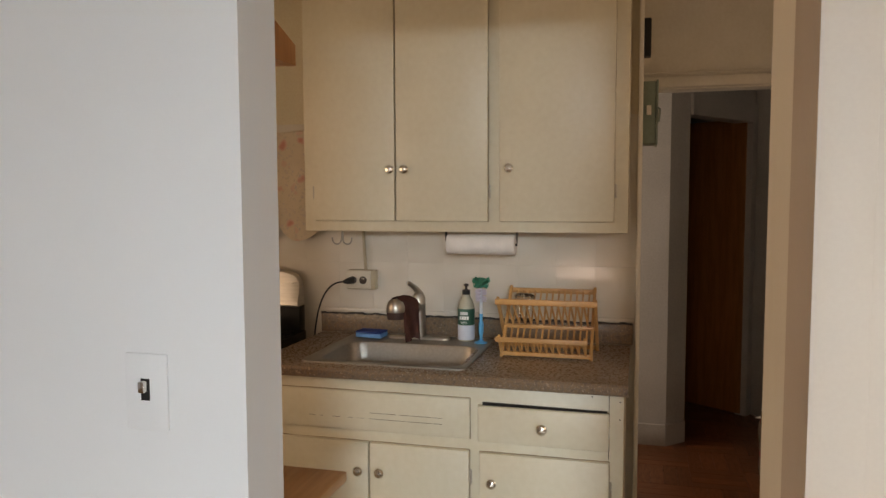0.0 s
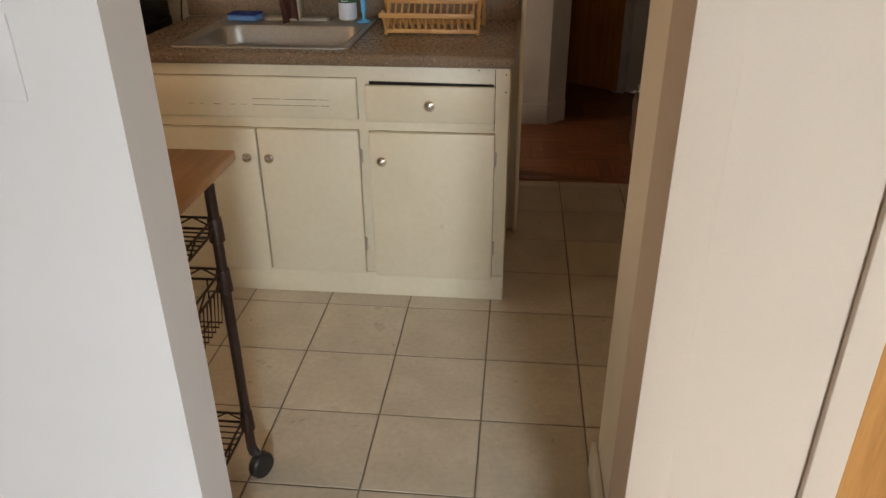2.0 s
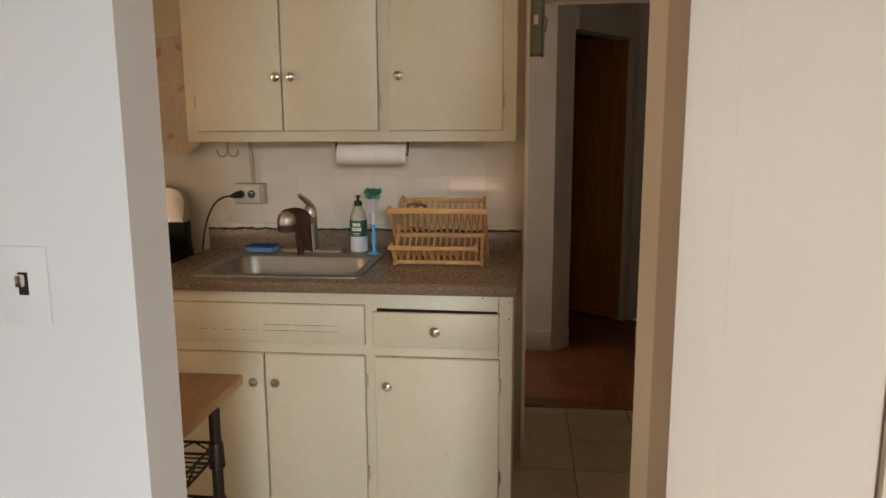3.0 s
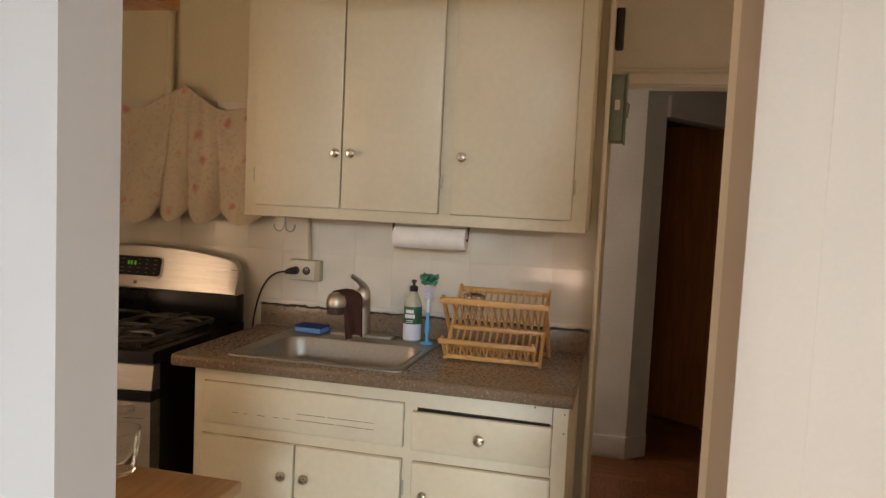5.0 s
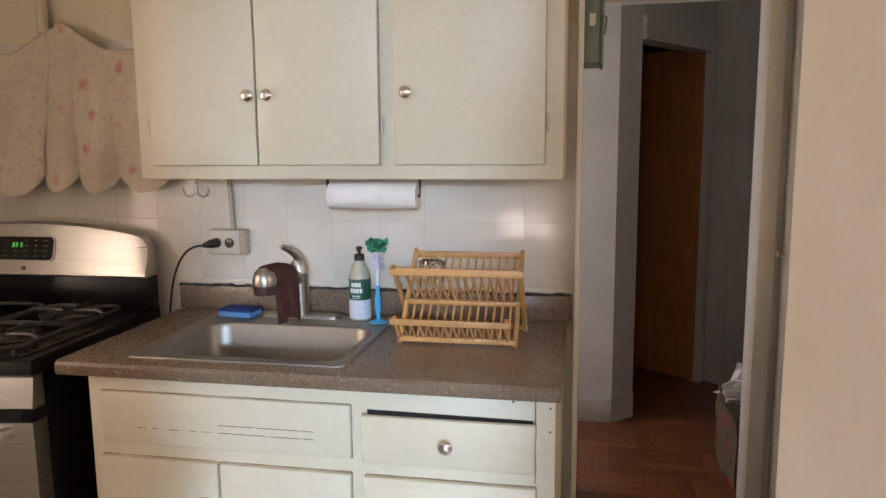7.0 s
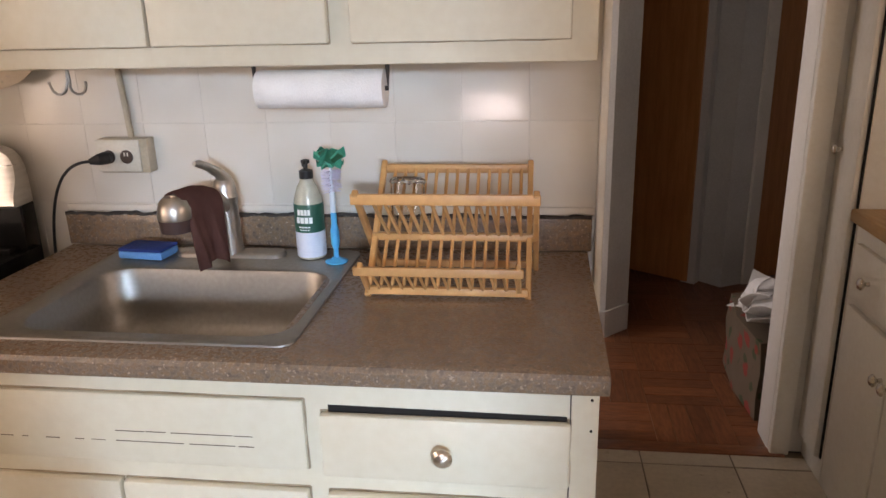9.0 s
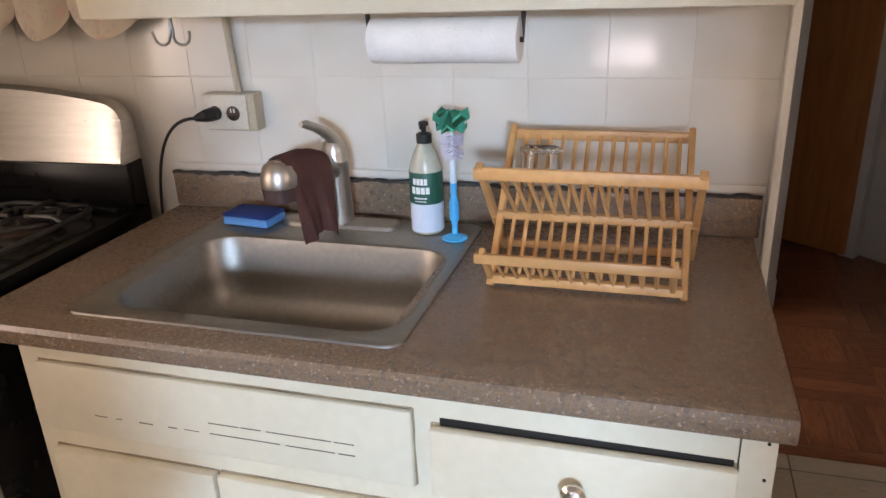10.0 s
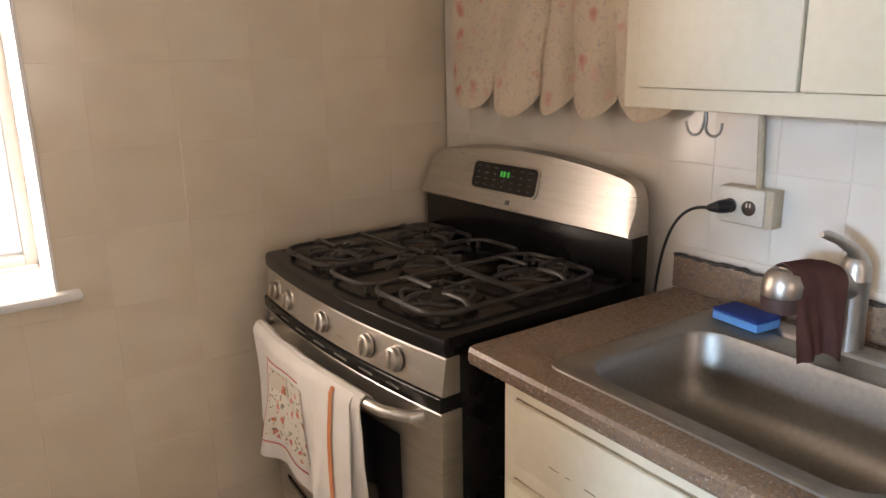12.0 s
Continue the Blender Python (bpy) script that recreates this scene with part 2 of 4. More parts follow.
M_blossom_print = print_cloth("printed_blossom", (0.74, 0.66, 0.56), [((0.62, 0.09, 0.06), 26, 0.30), ((0.72, 0.36, 0.12), 34, 0.12), ((0.14, 0.17, 0.07), 44, 0.18)])
M_orange_stripe = mat("orange_stripe", (0.72, 0.27, 0.12), None, 0.95, fine=400, bump=0.3)
M_red_stripe = mat("red_stripe", (0.68, 0.16, 0.12), None, 0.95, fine=400, bump=0.3)
M_bag = print_cloth("poinsettia_gift_paper", (0.16, 0.12, 0.085), [((0.05, 0.08, 0.04), 13, 0.26), ((0.33, 0.04, 0.035), 9, 0.25)])
M_wire = mat("wire_metal", (0.35, 0.34, 0.32), None, 0.3, 1.0, fine=100)
M_living_floor = mat("living_room_oak", (0.30, 0.17, 0.08), (0.22, 0.12, 0.055), 0.4, fine=30, broad=5, stretch=(2, 14, 2), bump=0.05)

# ---- building helpers ----
class Shape:
    """Collects solids into one bmesh."""

    def __init__(self):
        self.bm = bmesh.new()

    def box(self, x0, x1, y0, y1, z0, z1, bevel=0.0, seg=2, m=None):
        v = bmesh.ops.create_cube(self.bm, size=1.0)["verts"]
        for q in v:
            q.co = Vector((x0 + (q.co.x + 0.5) * (x1 - x0), y0 + (q.co.y + 0.5) * (y1 - y0), z0 + (q.co.z + 0.5) * (z1 - z0)))
        if m is not None:
            bmesh.ops.transform(self.bm, matrix=m, verts=v)
        if bevel:
            e = list({e for q in v for e in q.link_edges})
            bmesh.ops.bevel(self.bm, geom=e, offset=bevel, segments=seg, affect="EDGES", profile=0.5)
        return self

    def beam(self, a, b, w, d, up=(0, 0, 1), bevel=0.0):
        """A bar of section w x d from a to b."""
        a, b = Vector(a), Vector(b)
        z = (b - a).normalized()
        x = Vector(up).cross(z)
        x = x.normalized() if x.length > 1e-4 else Vector((1, 0, 0))
        y = z.cross(x)
        m = Matrix.Translation(a) @ Matrix((x, y, z)).transposed().to_4x4()
        return self.box(-w / 2, w / 2, -d / 2, d / 2, 0, (b - a).length, bevel, 1, m)

    def loft(self, loops, close=True, cap0=True, cap1=True):
        rings = [[self.bm.verts.new(p) for p in loop] for loop in loops]
        n = len(rings[0])
        for r, s in zip(rings, rings[1:]):
            for i in range(n if close else n - 1):
                self.bm.faces.new((r[i], r[(i + 1) % n], s[(i + 1) % n], s[i]))
        if cap0 and close:
            self.bm.faces.new(rings[0][::-1])
        if cap1 and close:
            self.bm.faces.new(rings[-1])
        return self

    def lathe(self, profile, m=None, seg=20):
        """profile: radius and height pairs round the local z axis, placed by m."""
        m = m or Matrix()
        loops = [[m @ Vector((max(r, 1e-4) * math.cos(2 * math.pi * i / seg), max(r, 1e-4) * math.sin(2 * math.pi * i / seg), h)) for i in range(seg)] for r, h in profile]
        return self.loft(loops)

    def tube(self, pts, r, seg=8):
        pts = [Vector(p) for p in pts]
        rad = r if isinstance(r, (list, tuple)) else [r] * len(pts)
        loops, ref = [], None
        for i, p in enumerate(pts):
            d = (pts[min(i + 1, len(pts) - 1)] - pts[max(i - 1, 0)]).normalized()
            if ref is None:
                ref = d.orthogonal().normalized()
            ref = (ref - d * ref.dot(d)).normalized()
            o = d.cross(ref)
            loops.append([p + (ref * math.cos(2 * math.pi * k / seg) + o * math.sin(2 * math.pi * k / seg)) * rad[i] for k in range(seg)])
        return self.loft(loops)

    def sheet(self, fn, nu, nv, thick):
        g = [[self.bm.verts.new(fn(i / nu, j / nv)) for j in range(nv + 1)] for i in range(nu + 1)]
        f = [self.bm.faces.new((g[i][j], g[i + 1][j], g[i + 1][j + 1], g[i][j + 1])) for i in range(nu) for j in range(nv)]
        bmesh.ops.recalc_face_normals(self.bm, faces=f)
        bmesh.ops.solidify(self.bm, geom=f, thickness=thick)
        return self

    def prism(self, outline, lift):
        """A flat outline (points in space) pushed along lift."""
        lift = Vector(lift)
        a = [Vector(p) for p in outline]
        return self.loft([a, [p + lift for p in a]])


def finish(name, shape, material, smooth=True):
    me = bpy.data.meshes.new(name)
    bmesh.ops.recalc_face_normals(shape.bm, faces=shape.bm.faces)
    shape.bm.to_mesh(me)
    shape.bm.free()
    me.materials.append(material)
    if smooth:
        me.shade_smooth()
        me.set_sharp_from_angle(angle=radians(32))
    return me


def origin(ob):
    p = Vector((0, 0, 0))
    while ob:
        p += ob.location
        ob = ob.parent
    return p


def part(name, shape, material, parent, label=""):
    bmesh.ops.translate(shape.bm, vec=-origin(parent), verts=shape.bm.verts)
    ob = new(name, finish(name, shape, material))
    ob.parent = parent
    return tagged(ob, label)


def thing(name, base, label, category, group=""):
    ob = new(name)
    ob.empty_display_size = 0.05
    ob.location = base
    return tagged(ob, label, category, group)


def solid(name, shape, material, base, label, category):
    """A thing made of one piece."""
    bmesh.ops.translate(shape.bm, vec=-Vector(base), verts=shape.bm.verts)
    ob = new(name, finish(name, shape, material))
    ob.location = base
    return tagged(ob, label, category)


def setting(name, shape, material, label, category):
    return tagged(new(name, finish(name, shape, material)), label, category, kind="structure")


def S():
    return Shape()


def roundrect(cx, cy, hx, hy, r, z, n=5):
    pts = []
    for sx, sy, a0 in ((1, 1, 0), (-1, 1, 90), (-1, -1, 180), (1, -1, 270)):
        for k in range(n + 1):
            a = radians(a0 + 90 * k / n)
            pts.append((cx + sx * (hx - r) + r * math.cos(a), cy + sy * (hy - r) + r * math.sin(a), z))
    return pts


TOP = 2.62          # ceilings
LW, SW = -2.31, 0.02  # kitchen's window wall and sink wall
NEAR = -2.066       # living room's face of the partition

# ---- structure ----
setting("floor_kitchen", S().box(-2.55, 1.55, -1.96, 0.64, -0.12, -0.004), M_floor_grout, "dark grout bed under beige kitchen floor tiles", "floor")
setting("floor_living", S().box(-3.6, 3.0, -6.0, -1.96, -0.12, 0.0), M_living_floor, "oak floor of the living room", "floor")
setting("floor_hall", S().box(-1.5, 2.6, 0.64, 4.3, -0.12, -0.006), M_dark, "dark bed under hall parquet", "floor")
setting("threshold", S().box(0.0, 0.74, 0.60, 0.655, -0.02, 0.006, 0.003), M_parquet, "worn dark wooden threshold strip at hall doorway", "threshold")
setting("ceiling_kitchen", S().box(-2.55, 1.55, NEAR, 0.76, TOP, TOP + 0.1), M_ceiling, "white painted kitchen ceiling", "ceiling")
setting("ceiling_living", S().box(-3.6, 3.0, -6.1, NEAR, TOP, TOP + 0.1), M_ceiling, "white painted living room ceiling", "ceiling")
setting("ceiling_hall", S().box(-1.5, 2.6, 0.76, 4.3, TOP, TOP + 0.1), M_ceiling, "white painted hall ceiling", "ceiling")

# partition between living room and kitchen, with its opening
setting("wall_partition", S().box(-3.6, -0.497, NEAR, -1.959, 0, TOP).box(-0.497, 0.225, NEAR, -1.959, 2.12, TOP), M_white, "smooth white painted partition wall", "wall")
# White like the partition, tinted for how light falls on this side.
setting("wall_closet", S().box(0.225, 0.536, NEAR, -1.925, 0, TOP).box(0.536, 1.30, NEAR, -1.925, 2.05, TOP).box(1.30, 3.0, NEAR, -1.925, 0, TOP), M_white_dimmed, "white painted closet block beside the kitchen opening", "wall")
setting("wall_closet_side", S().box(0.272, 1.55, -1.925, -1.460, 0, TOP), M_cream_white, "cream painted closet side wall in the kitchen", "wall")
# sink wall and the passage to the hall
setting("wall_sink", S().box(-2.55, 0.044, SW + 0.006, 0.64, 0, TOP), M_cream_wall, "cream painted kitchen wall above the tiles", "wall")
setting("wall_window", S().box(-2.70, LW - 0.006, -1.25, SW + 0.006, 0, TOP).box(-2.70, LW - 0.006, -1.959, -1.90, 0, TOP)
        .box(-2.70, LW - 0.006, -1.90, -1.25, 0, 0.86).box(-2.70, LW - 0.006, -1.90, -1.25, 2.02, TOP), M_cream_wall, "cream painted window wall", "wall")
setting("wall_east", S().box(1.42, 1.55, -1.454, -1.18, 0, TOP).box(1.42, 1.55, -0.52, 0.64, 0, TOP).box(1.42, 1.55, -1.18, -0.52, 0, 1.18).box(1.42, 1.55, -1.18, -0.52, 1.94, TOP), M_cream_wall, "plain cream kitchen wall behind the cabinets", "wall")
setting("wall_hall_door", S().box(-1.5, 0.044, 0.64, 0.76, 0, TOP).box(0.044, 0.70, 0.64, 0.76, 2.01, TOP).box(0.70, 2.6, 0.64, 0.76, 0, TOP), M_trim, "off-white wall round the hall doorway", "wall")
# hall
setting("wall_hall_north", S().box(-1.5, 0.215, 1.555, 1.70, 0, TOP).prism([(0.215, 1.555, 0), (0.328, 1.668, 0), (0.28, 1.72, 0), (0.215, 1.70, 0)], (0, 0, TOP)), M_hall, "grey painted hall wall with a chamfered end", "wall")
d45 = Vector((0.459, 0.70, 0)).normalized()
n45 = Vector((-d45.y, d45.x, 0))
p0 = Vector((0.328, 1.668, 0))
def along(s, off, z=0.0):
    q = p0 + d45 * s + n45 * off
    return (q.x, q.y, z)
setting("wall_hall_slant", S().prism([along(0.0, 0, 2.0), along(0.833, 0, 2.0), along(0.833, 0.1, 2.0), along(0.0, 0.1, 2.0)], (0, 0, TOP - 2.0)), M_hall, "slanted grey wall over the hall doorway", "wall")
setting("wall_hall_east", S().prism([(0.787, 2.368, 0), (0.895, 2.257, 0), (1.07, 2.353, 0), (1.02, 2.453, 0)], (0, 0, TOP)).prism([(1.07, 2.353, 2.0), (1.85, 2.78, 2.0), (1.80, 2.88, 2.0), (1.02, 2.453, 2.0)], (0, 0, TOP - 2.0))
        .prism([(1.85, 2.78, 0), (2.6, 3.19, 0), (2.55, 3.29, 0), (1.80, 2.88, 0)], (0, 0, TOP)), M_hall, "grey hall wall with two doorways", "wall")
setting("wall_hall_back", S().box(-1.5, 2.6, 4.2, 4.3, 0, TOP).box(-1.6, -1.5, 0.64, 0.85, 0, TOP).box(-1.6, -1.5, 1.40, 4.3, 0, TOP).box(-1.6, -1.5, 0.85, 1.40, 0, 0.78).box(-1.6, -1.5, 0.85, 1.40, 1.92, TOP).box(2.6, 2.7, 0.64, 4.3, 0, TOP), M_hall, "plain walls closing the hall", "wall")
# living room behind the walker, with its window
setting("wall_living_south", S().box(-3.6, -0.94, -6.1, -6.0, 0, TOP).box(-0.26, 0.60, -6.1, -6.0, 0, TOP).box(1.70, 3.0, -6.1, -6.0, 0, TOP).box(-0.94, -0.26, -6.1, -6.0, 0, 0.41).box(-0.94, -0.26, -6.1, -6.0, 0.73, TOP).box(0.60, 1.70, -6.1, -6.0, 0, 0.40).box(0.60, 1.70, -6.1, -6.0, 2.25, TOP), M_white, "white living room wall with a window", "wall")
setting("wall_living_sides", S().box(-3.7, -3.6, -6.1, NEAR, 0, TOP).box(3.0, 3.1, -6.1, NEAR, 0, TOP), M_white, "plain white living room side walls", "wall")


def sash(name, u0, u1, z0, z1, place, label):
    """A two-light sash window; place turns (across, depth, height) into the room's axes."""
    root = tagged(new(name), label, "window", kind="structure")
    f = S()
    w = 0.035
    def pb(sh, a0, a1, d0, d1, h0, h1):
        p, q = place(a0, d0, h0), place(a1, d1, h1)
        sh.box(min(p[0], q[0]), max(p[0], q[0]), min(p[1], q[1]), max(p[1], q[1]), h0, h1, 0.004)
    zm = (z0 + z1) / 2
    for a0, a1, h0, h1 in ((u0, u0 + w, z0, z1), (u1 - w, u1, z0, z1), (u0 + w, u1 - w, z0, z0 + w), (u0 + w, u1 - w, z1 - w, z1), (u0 + w, u1 - w, zm - 0.025, zm + 0.025)):
        pb(f, a0, a1, 0.0, 0.05, h0, h1)
    part("window_frame", f, M_trim, root)
    for h0, h1 in ((z0 + w, zm - 0.025), (zm + 0.025, z1 - w)):
        g = S()
        pb(g, u0 + w, u1 - w, 0.02, 0.026, h0, h1)
        pane = part("pane", g, M_glass, root)
        pane.visible_shadow = False
    return root


win = sash("window_1", -1.90, -1.25, 0.89, 2.02, lambda a, d, h: (-2.69 + d, a, h), "white sash window letting daylight into the kitchen")
part("window_sill", S().box(-2.64, LW + 0.035, -1.96, -1.19, 0.862, 0.888, 0.008), M_white, win, "white painted window sill")
part("window_reveal", S().box(-2.64, LW + 0.002, -1.252, -1.244, 0.888, 2.02).box(-2.64, LW + 0.002, -1.906, -1.898, 0.888, 2.02).box(-2.64, LW + 0.002, -1.898, -1.252, 2.012, 2.02), M_white, win, "white painted reveal")
# Unseen window, added so that light reaches the opposite window wall.
sash("added_window_5", -1.18, -0.52, 1.18, 1.94, lambda a, d, h: (1.545 - d, a, h), "unseen sash window added over the side worktop to light the kitchen")
# Out of view; added to let light into the hall.
sash("added_window_3", 0.85, 1.40, 0.78, 1.92, lambda a, d, h: (-1.58 + d, a, h), "unseen sash window added at the end of the hall to light it")
sash("window_2", 0.60, 1.70, 0.40, 2.25, lambda a, d, h: (a, -6.09 + d, h), "wide white living room sash window")
sash("window_4", -0.94, -0.26, 0.41, 0.73, lambda a, d, h: (a, -6.09 + d, h), "narrow white living room sash window")

# trim
setting("corner_trim", S().box(0.030, 0.047, SW - 0.030, SW + 0.006, 0.0, TOP, 0.003), M_trim, "off-white vertical trim board ending the tiled wall", "trim")
setting("doorway_casing", S().box(0.693, 0.755, 0.612, 0.642, 0, 1.998, 0.006).box(0.046, 0.755, 0.610, 0.642, 1.998, 2.048, 0.006)
        .box(0.693, 0.704, 0.642, 0.765, 0, 2.01, 0.003).box(0.046, 0.693, 0.642, 0.765, 1.992, 2.012, 0.003), M_trim, "off-white casing round the hall doorway", "trim")
setting("hall_casing", S().prism([along(0.0, 0.02), along(0.012, 0.02), along(0.012, 0.10), along(0.0, 0.10)], (0, 0, 1.978)).prism([along(0.765, -0.02), along(0.825, -0.02), along(0.825, 0.06), along(0.765, 0.06)], (0, 0, 2.03))
        .prism([along(0.0, -0.022, 1.978), along(0.833, -0.022, 1.978), along(0.833, 0.10, 1.978), along(0.0, 0.10, 1.978)], (0, 0, 0.122)), M_hall, "grey painted casing of the slanted hall door", "trim")
setting("door_jamb", S().prism([along(0.79, 0.062), along(0.833, 0.062), along(0.833, 0.12), along(0.79, 0.12)], (0, 0, 2.03)), M_hall, "grey painted jamb of the slanted hall door", "trim")
setting("hall_casing_east", S().prism([(1.025, 2.308, 0), (1.085, 2.341, 0), (1.070, 2.373, 0), (1.010, 2.338, 0)], (0, 0, 2.03)), M_trim, "white casing of the second hall door", "trim")
setting("baseboard_hall", S().box(-1.4, 0.213, 1.538, 1.553, 0, 0.13, 0.005).prism([(0.213, 1.538, 0), (0.332, 1.656, 0), (0.325, 1.666, 0), (0.208, 1.555, 0)], (0, 0, 0.13)), M_hall, "grey painted hall baseboard", "baseboard")
setting("corner_bead", S().box(0.2245, 0.287, NEAR - 0.0025, NEAR - 0.0002, 0, TOP, 0.001), M_white_dimmed, "flat painted corner strip beside the opening", "trim")
setting("baseboard_closet", S().box(0.254, 0.271, -1.80, -1.452, 0, 0.10, 0.004), M_trim, "white baseboard along the closet block", "baseboard")
setting("closet_door_casing", S().box(0.487, 0.538, NEAR - 0.016, NEAR - 0.001, 0, 2.05, 0.004).box(1.298, 1.35, NEAR - 0.016, NEAR - 0.001, 0, 2.05, 0.004).box(0.487, 1.35, NEAR - 0.016, NEAR - 0.001, 2.05, 2.11, 0.004), M_white_dimmed, "white casing of the closet door", "trim")


def plank_door(name, a, direction, width, label, hinge_z=(0.25, 1.75), height=1.98):
    d = Vector(direction).normalized()
    n = Vector((-d.y, d.x, 0)) * 0.035
    a = Vector(a)
    root = tagged(new(name), label, "door", kind="structure")
    s = S().prism([a, a + d * width, a + d * width + n, a + n], (0, 0, height))
    part("door_leaf", s, M_door_wood, root)
    for z in hinge_z:
        c = a - d * 0.004
        part("hinge", S().tube([c + Vector((0, 0, z)), c + Vector((0, 0, z + 0.09))], 0.008), M_nickel, root)
    return root


plank_door("door_1", (0.742, 2.335, 0.012), (-0.31, 0.22, 0), 0.70, "open flush hall door of orange varnished wood", height=1.99)
plank_door("door_2", (1.087, 2.372, 0.012), (0.75, 0.41, 0), 0.72, "closed flush hall door of orange varnished wood")
plank_door("door_3", (0.540, NEAR + 0.05, 0.012), (1, 0, 0), 0.755, "closed flush closet door of orange wood")

# ---- kitchen things ----
def knob(parent, x, y, z, r=0.017, axis=(0, -1, 0), label="round brushed metal knob"):
    m = Matrix.Translation((x, y, z)) @ Vector(axis).to_track_quat("Z", "Y").to_matrix().to_4x4()
    prof = [(0.007, 0), (0.006, 0.010), (0.010, 0.014), (r, 0.020), (r, 0.0235), (r * 0.72, 0.029), (r * 0.62, 0.0295), (0.001, 0.033)]
    return part("knob", S().lathe(prof, m, 18), M_knob, parent, label)


def hinge(parent, x, y, z, h=0.05):
    s = S().tube([(x, y - 0.004, z - h / 2), (x, y - 0.004, z + h / 2)], 0.004, 8)
    for k in (-0.36, -0.12, 0.12, 0.36):
        s.lathe([(0.0052, -0.002), (0.0052, 0.002)], Matrix.Translation((x, y - 0.004, z + k * h)), 8)
    return part("hinge", s, M_nickel, parent, "small worn metal hinge")


def leaf(parent, name, x0, x1, z0, z1, y, t=0.019):
    return part(name, S().box(x0, x1, y - t, y, z0, z1, 0.005, 2), M_enamel, parent)


def grime(parent, x0, x1, z0, z1, y, seed):
    """Brown dirt that has settled in the joint round a door or drawer, uneven in width."""
    rng = random.Random(seed)
    for along_x, fixed, a, b in ((True, z0, x0, x1), (True, z1, x0, x1), (False, x0, z0, z1), (False, x1, z0, z1)):
        n = max(4, int((b - a) / 0.05))
        loops = []
        for k in range(n + 1):
            p, w = a + (b - a) * k / n, rng.uniform(0.0007, 0.0026)
            ends = [(p, fixed - w), (p, fixed + w)] if along_x else [(fixed - w, p), (fixed + w, p)]
            (xa, za), (xb, zb) = ends
            loops.append([(xa, y + 0.0002, za), (xb, y + 0.0002, zb), (xb, y - 0.0007, zb), (xa, y - 0.0007, za)])
        part("grime_line", S().loft(loops), M_grime, parent, "brown dirt in the joint")


# base cabinet under the sink
FY = -0.594
cab = thing("sink_base_cabinet", (-0.62, -0.30, 0), "cream painted wooden base cabinet with worn edges", "cabinet")
part("face_frame", S().box(-1.236, 0.0, FY, FY + 0.02, 0.10, 0.866, 0.002), M_enamel, cab)
part("plinth", S().box(-1.236, 0.0, FY - 0.004, FY + 0.03, 0.0, 0.10, 0.004), M_enamel, cab)
for x0, x1 in ((-1.236, -1.218), (-0.018, 0.0)):
    part("side_panel", S().box(x0, x1, FY + 0.02, -0.004, 0.0, 0.866), M_enamel, cab)
part("floor_board", S().box(-1.218, -0.018, FY + 0.03, -0.004, 0.08, 0.095), M_enamel, cab)
part("seam", S().box(-0.0475, -0.0455, FY - 0.0012, FY, 0.655, 0.862), M_dark, cab, "thin dark joint in the face frame")
for x, z in ((-0.10, 0.857), (-0.012, 0.787), (-0.012, 0.845)):
    part("nail_hole", S().lathe([(0.0025, 0), (0.0025, 0.0015)], Matrix.Translation((x, FY, z)) @ Euler((radians(90), 0, 0)).to_matrix().to_4x4(), 8), M_dark, cab)
panel = leaf(cab, "false_front", -1.197, -0.504, 0.687, 0.826, FY, 0.012)
for k, (x0, x1, z0, z1) in enumerate(((-1.197, -0.504, 0.687, 0.826), (-1.203, -0.866, 0.098, 0.648), (-0.860, -0.506, 0.098, 0.648), (-0.470, -0.044, 0.090, 0.646), (-0.475, -0.046, 0.683, 0.806))):
    grime(cab, x0, x1, z0, z1, FY, k)
random.seed(4)
for z, a0, a1 in ((0.752, -0.86, -0.60), (0.731, -1.09, -0.60)):
    x = a0
    while x < a1:
        w = random.uniform(0.004, 0.03) if x < -0.88 else random.uniform(0.03, 0.14)
        part("paint_crack", S().box(x, min(x + w, a1), FY - 0.0128, FY - 0.0118, z + random.uniform(-0.0009, -0.0001), z + random.uniform(0.0004, 0.0011)), M_crack, panel)
        x += w + (random.uniform(0.012, 0.04) if x < -0.88 else random.uniform(0.002, 0.012))
d1 = leaf(cab, "door", -1.203, -0.866, 0.098, 0.648, FY)
knob(d1, -0.898, FY - 0.019, 0.549)
d2 = leaf(cab, "door", -0.860, -0.506, 0.098, 0.648, FY)
knob(d2, -0.819, FY - 0.019, 0.549)
d3 = leaf(cab, "door", -0.470, -0.044, 0.090, 0.646, FY)
knob(d3, -0.425, FY - 0.019, 0.549)
for d, x in ((d1, -1.206), (d2, -0.501), (d3, -0.040)):
    for z in (0.555, 0.215):
        hinge(d, x, FY, z)
drawer = part("drawer", S().box(-0.475, -0.046, FY - 0.021, FY - 0.002, 0.683, 0.806, 0.006), M_enamel, cab)
# Tapered dark strip on the frame, painted shade of the gap over the drawer.
part("drawer_gap", S().prism([(-0.462, FY - 0.0015, 0.800), (-0.052, FY - 0.0015, 0.800), (-0.052, FY - 0.0015, 0.8125), (-0.462, FY - 0.0015, 0.8165)], (0, 0.0012, 0)), M_dark, cab, "dark strip for the shade in the gap above the ill-fitting drawer")
knob(drawer, -0.259, FY - 0.021, 0.747, 0.018)

# worktop with its upstand
top = thing("countertop", (-0.63, -0.32, 0.872), "brown speckled laminate countertop with a rounded front edge", "countertop")
prof = [(-0.55, 0.912), (-0.622, 0.912), (-0.632, 0.909), (-0.637, 0.901), (-0.637, 0.882), (-0.633, 0.874), (-0.622, 0.8705), (-0.605, 0.8705), (-0.605, 0.872), (-0.55, 0.872)]
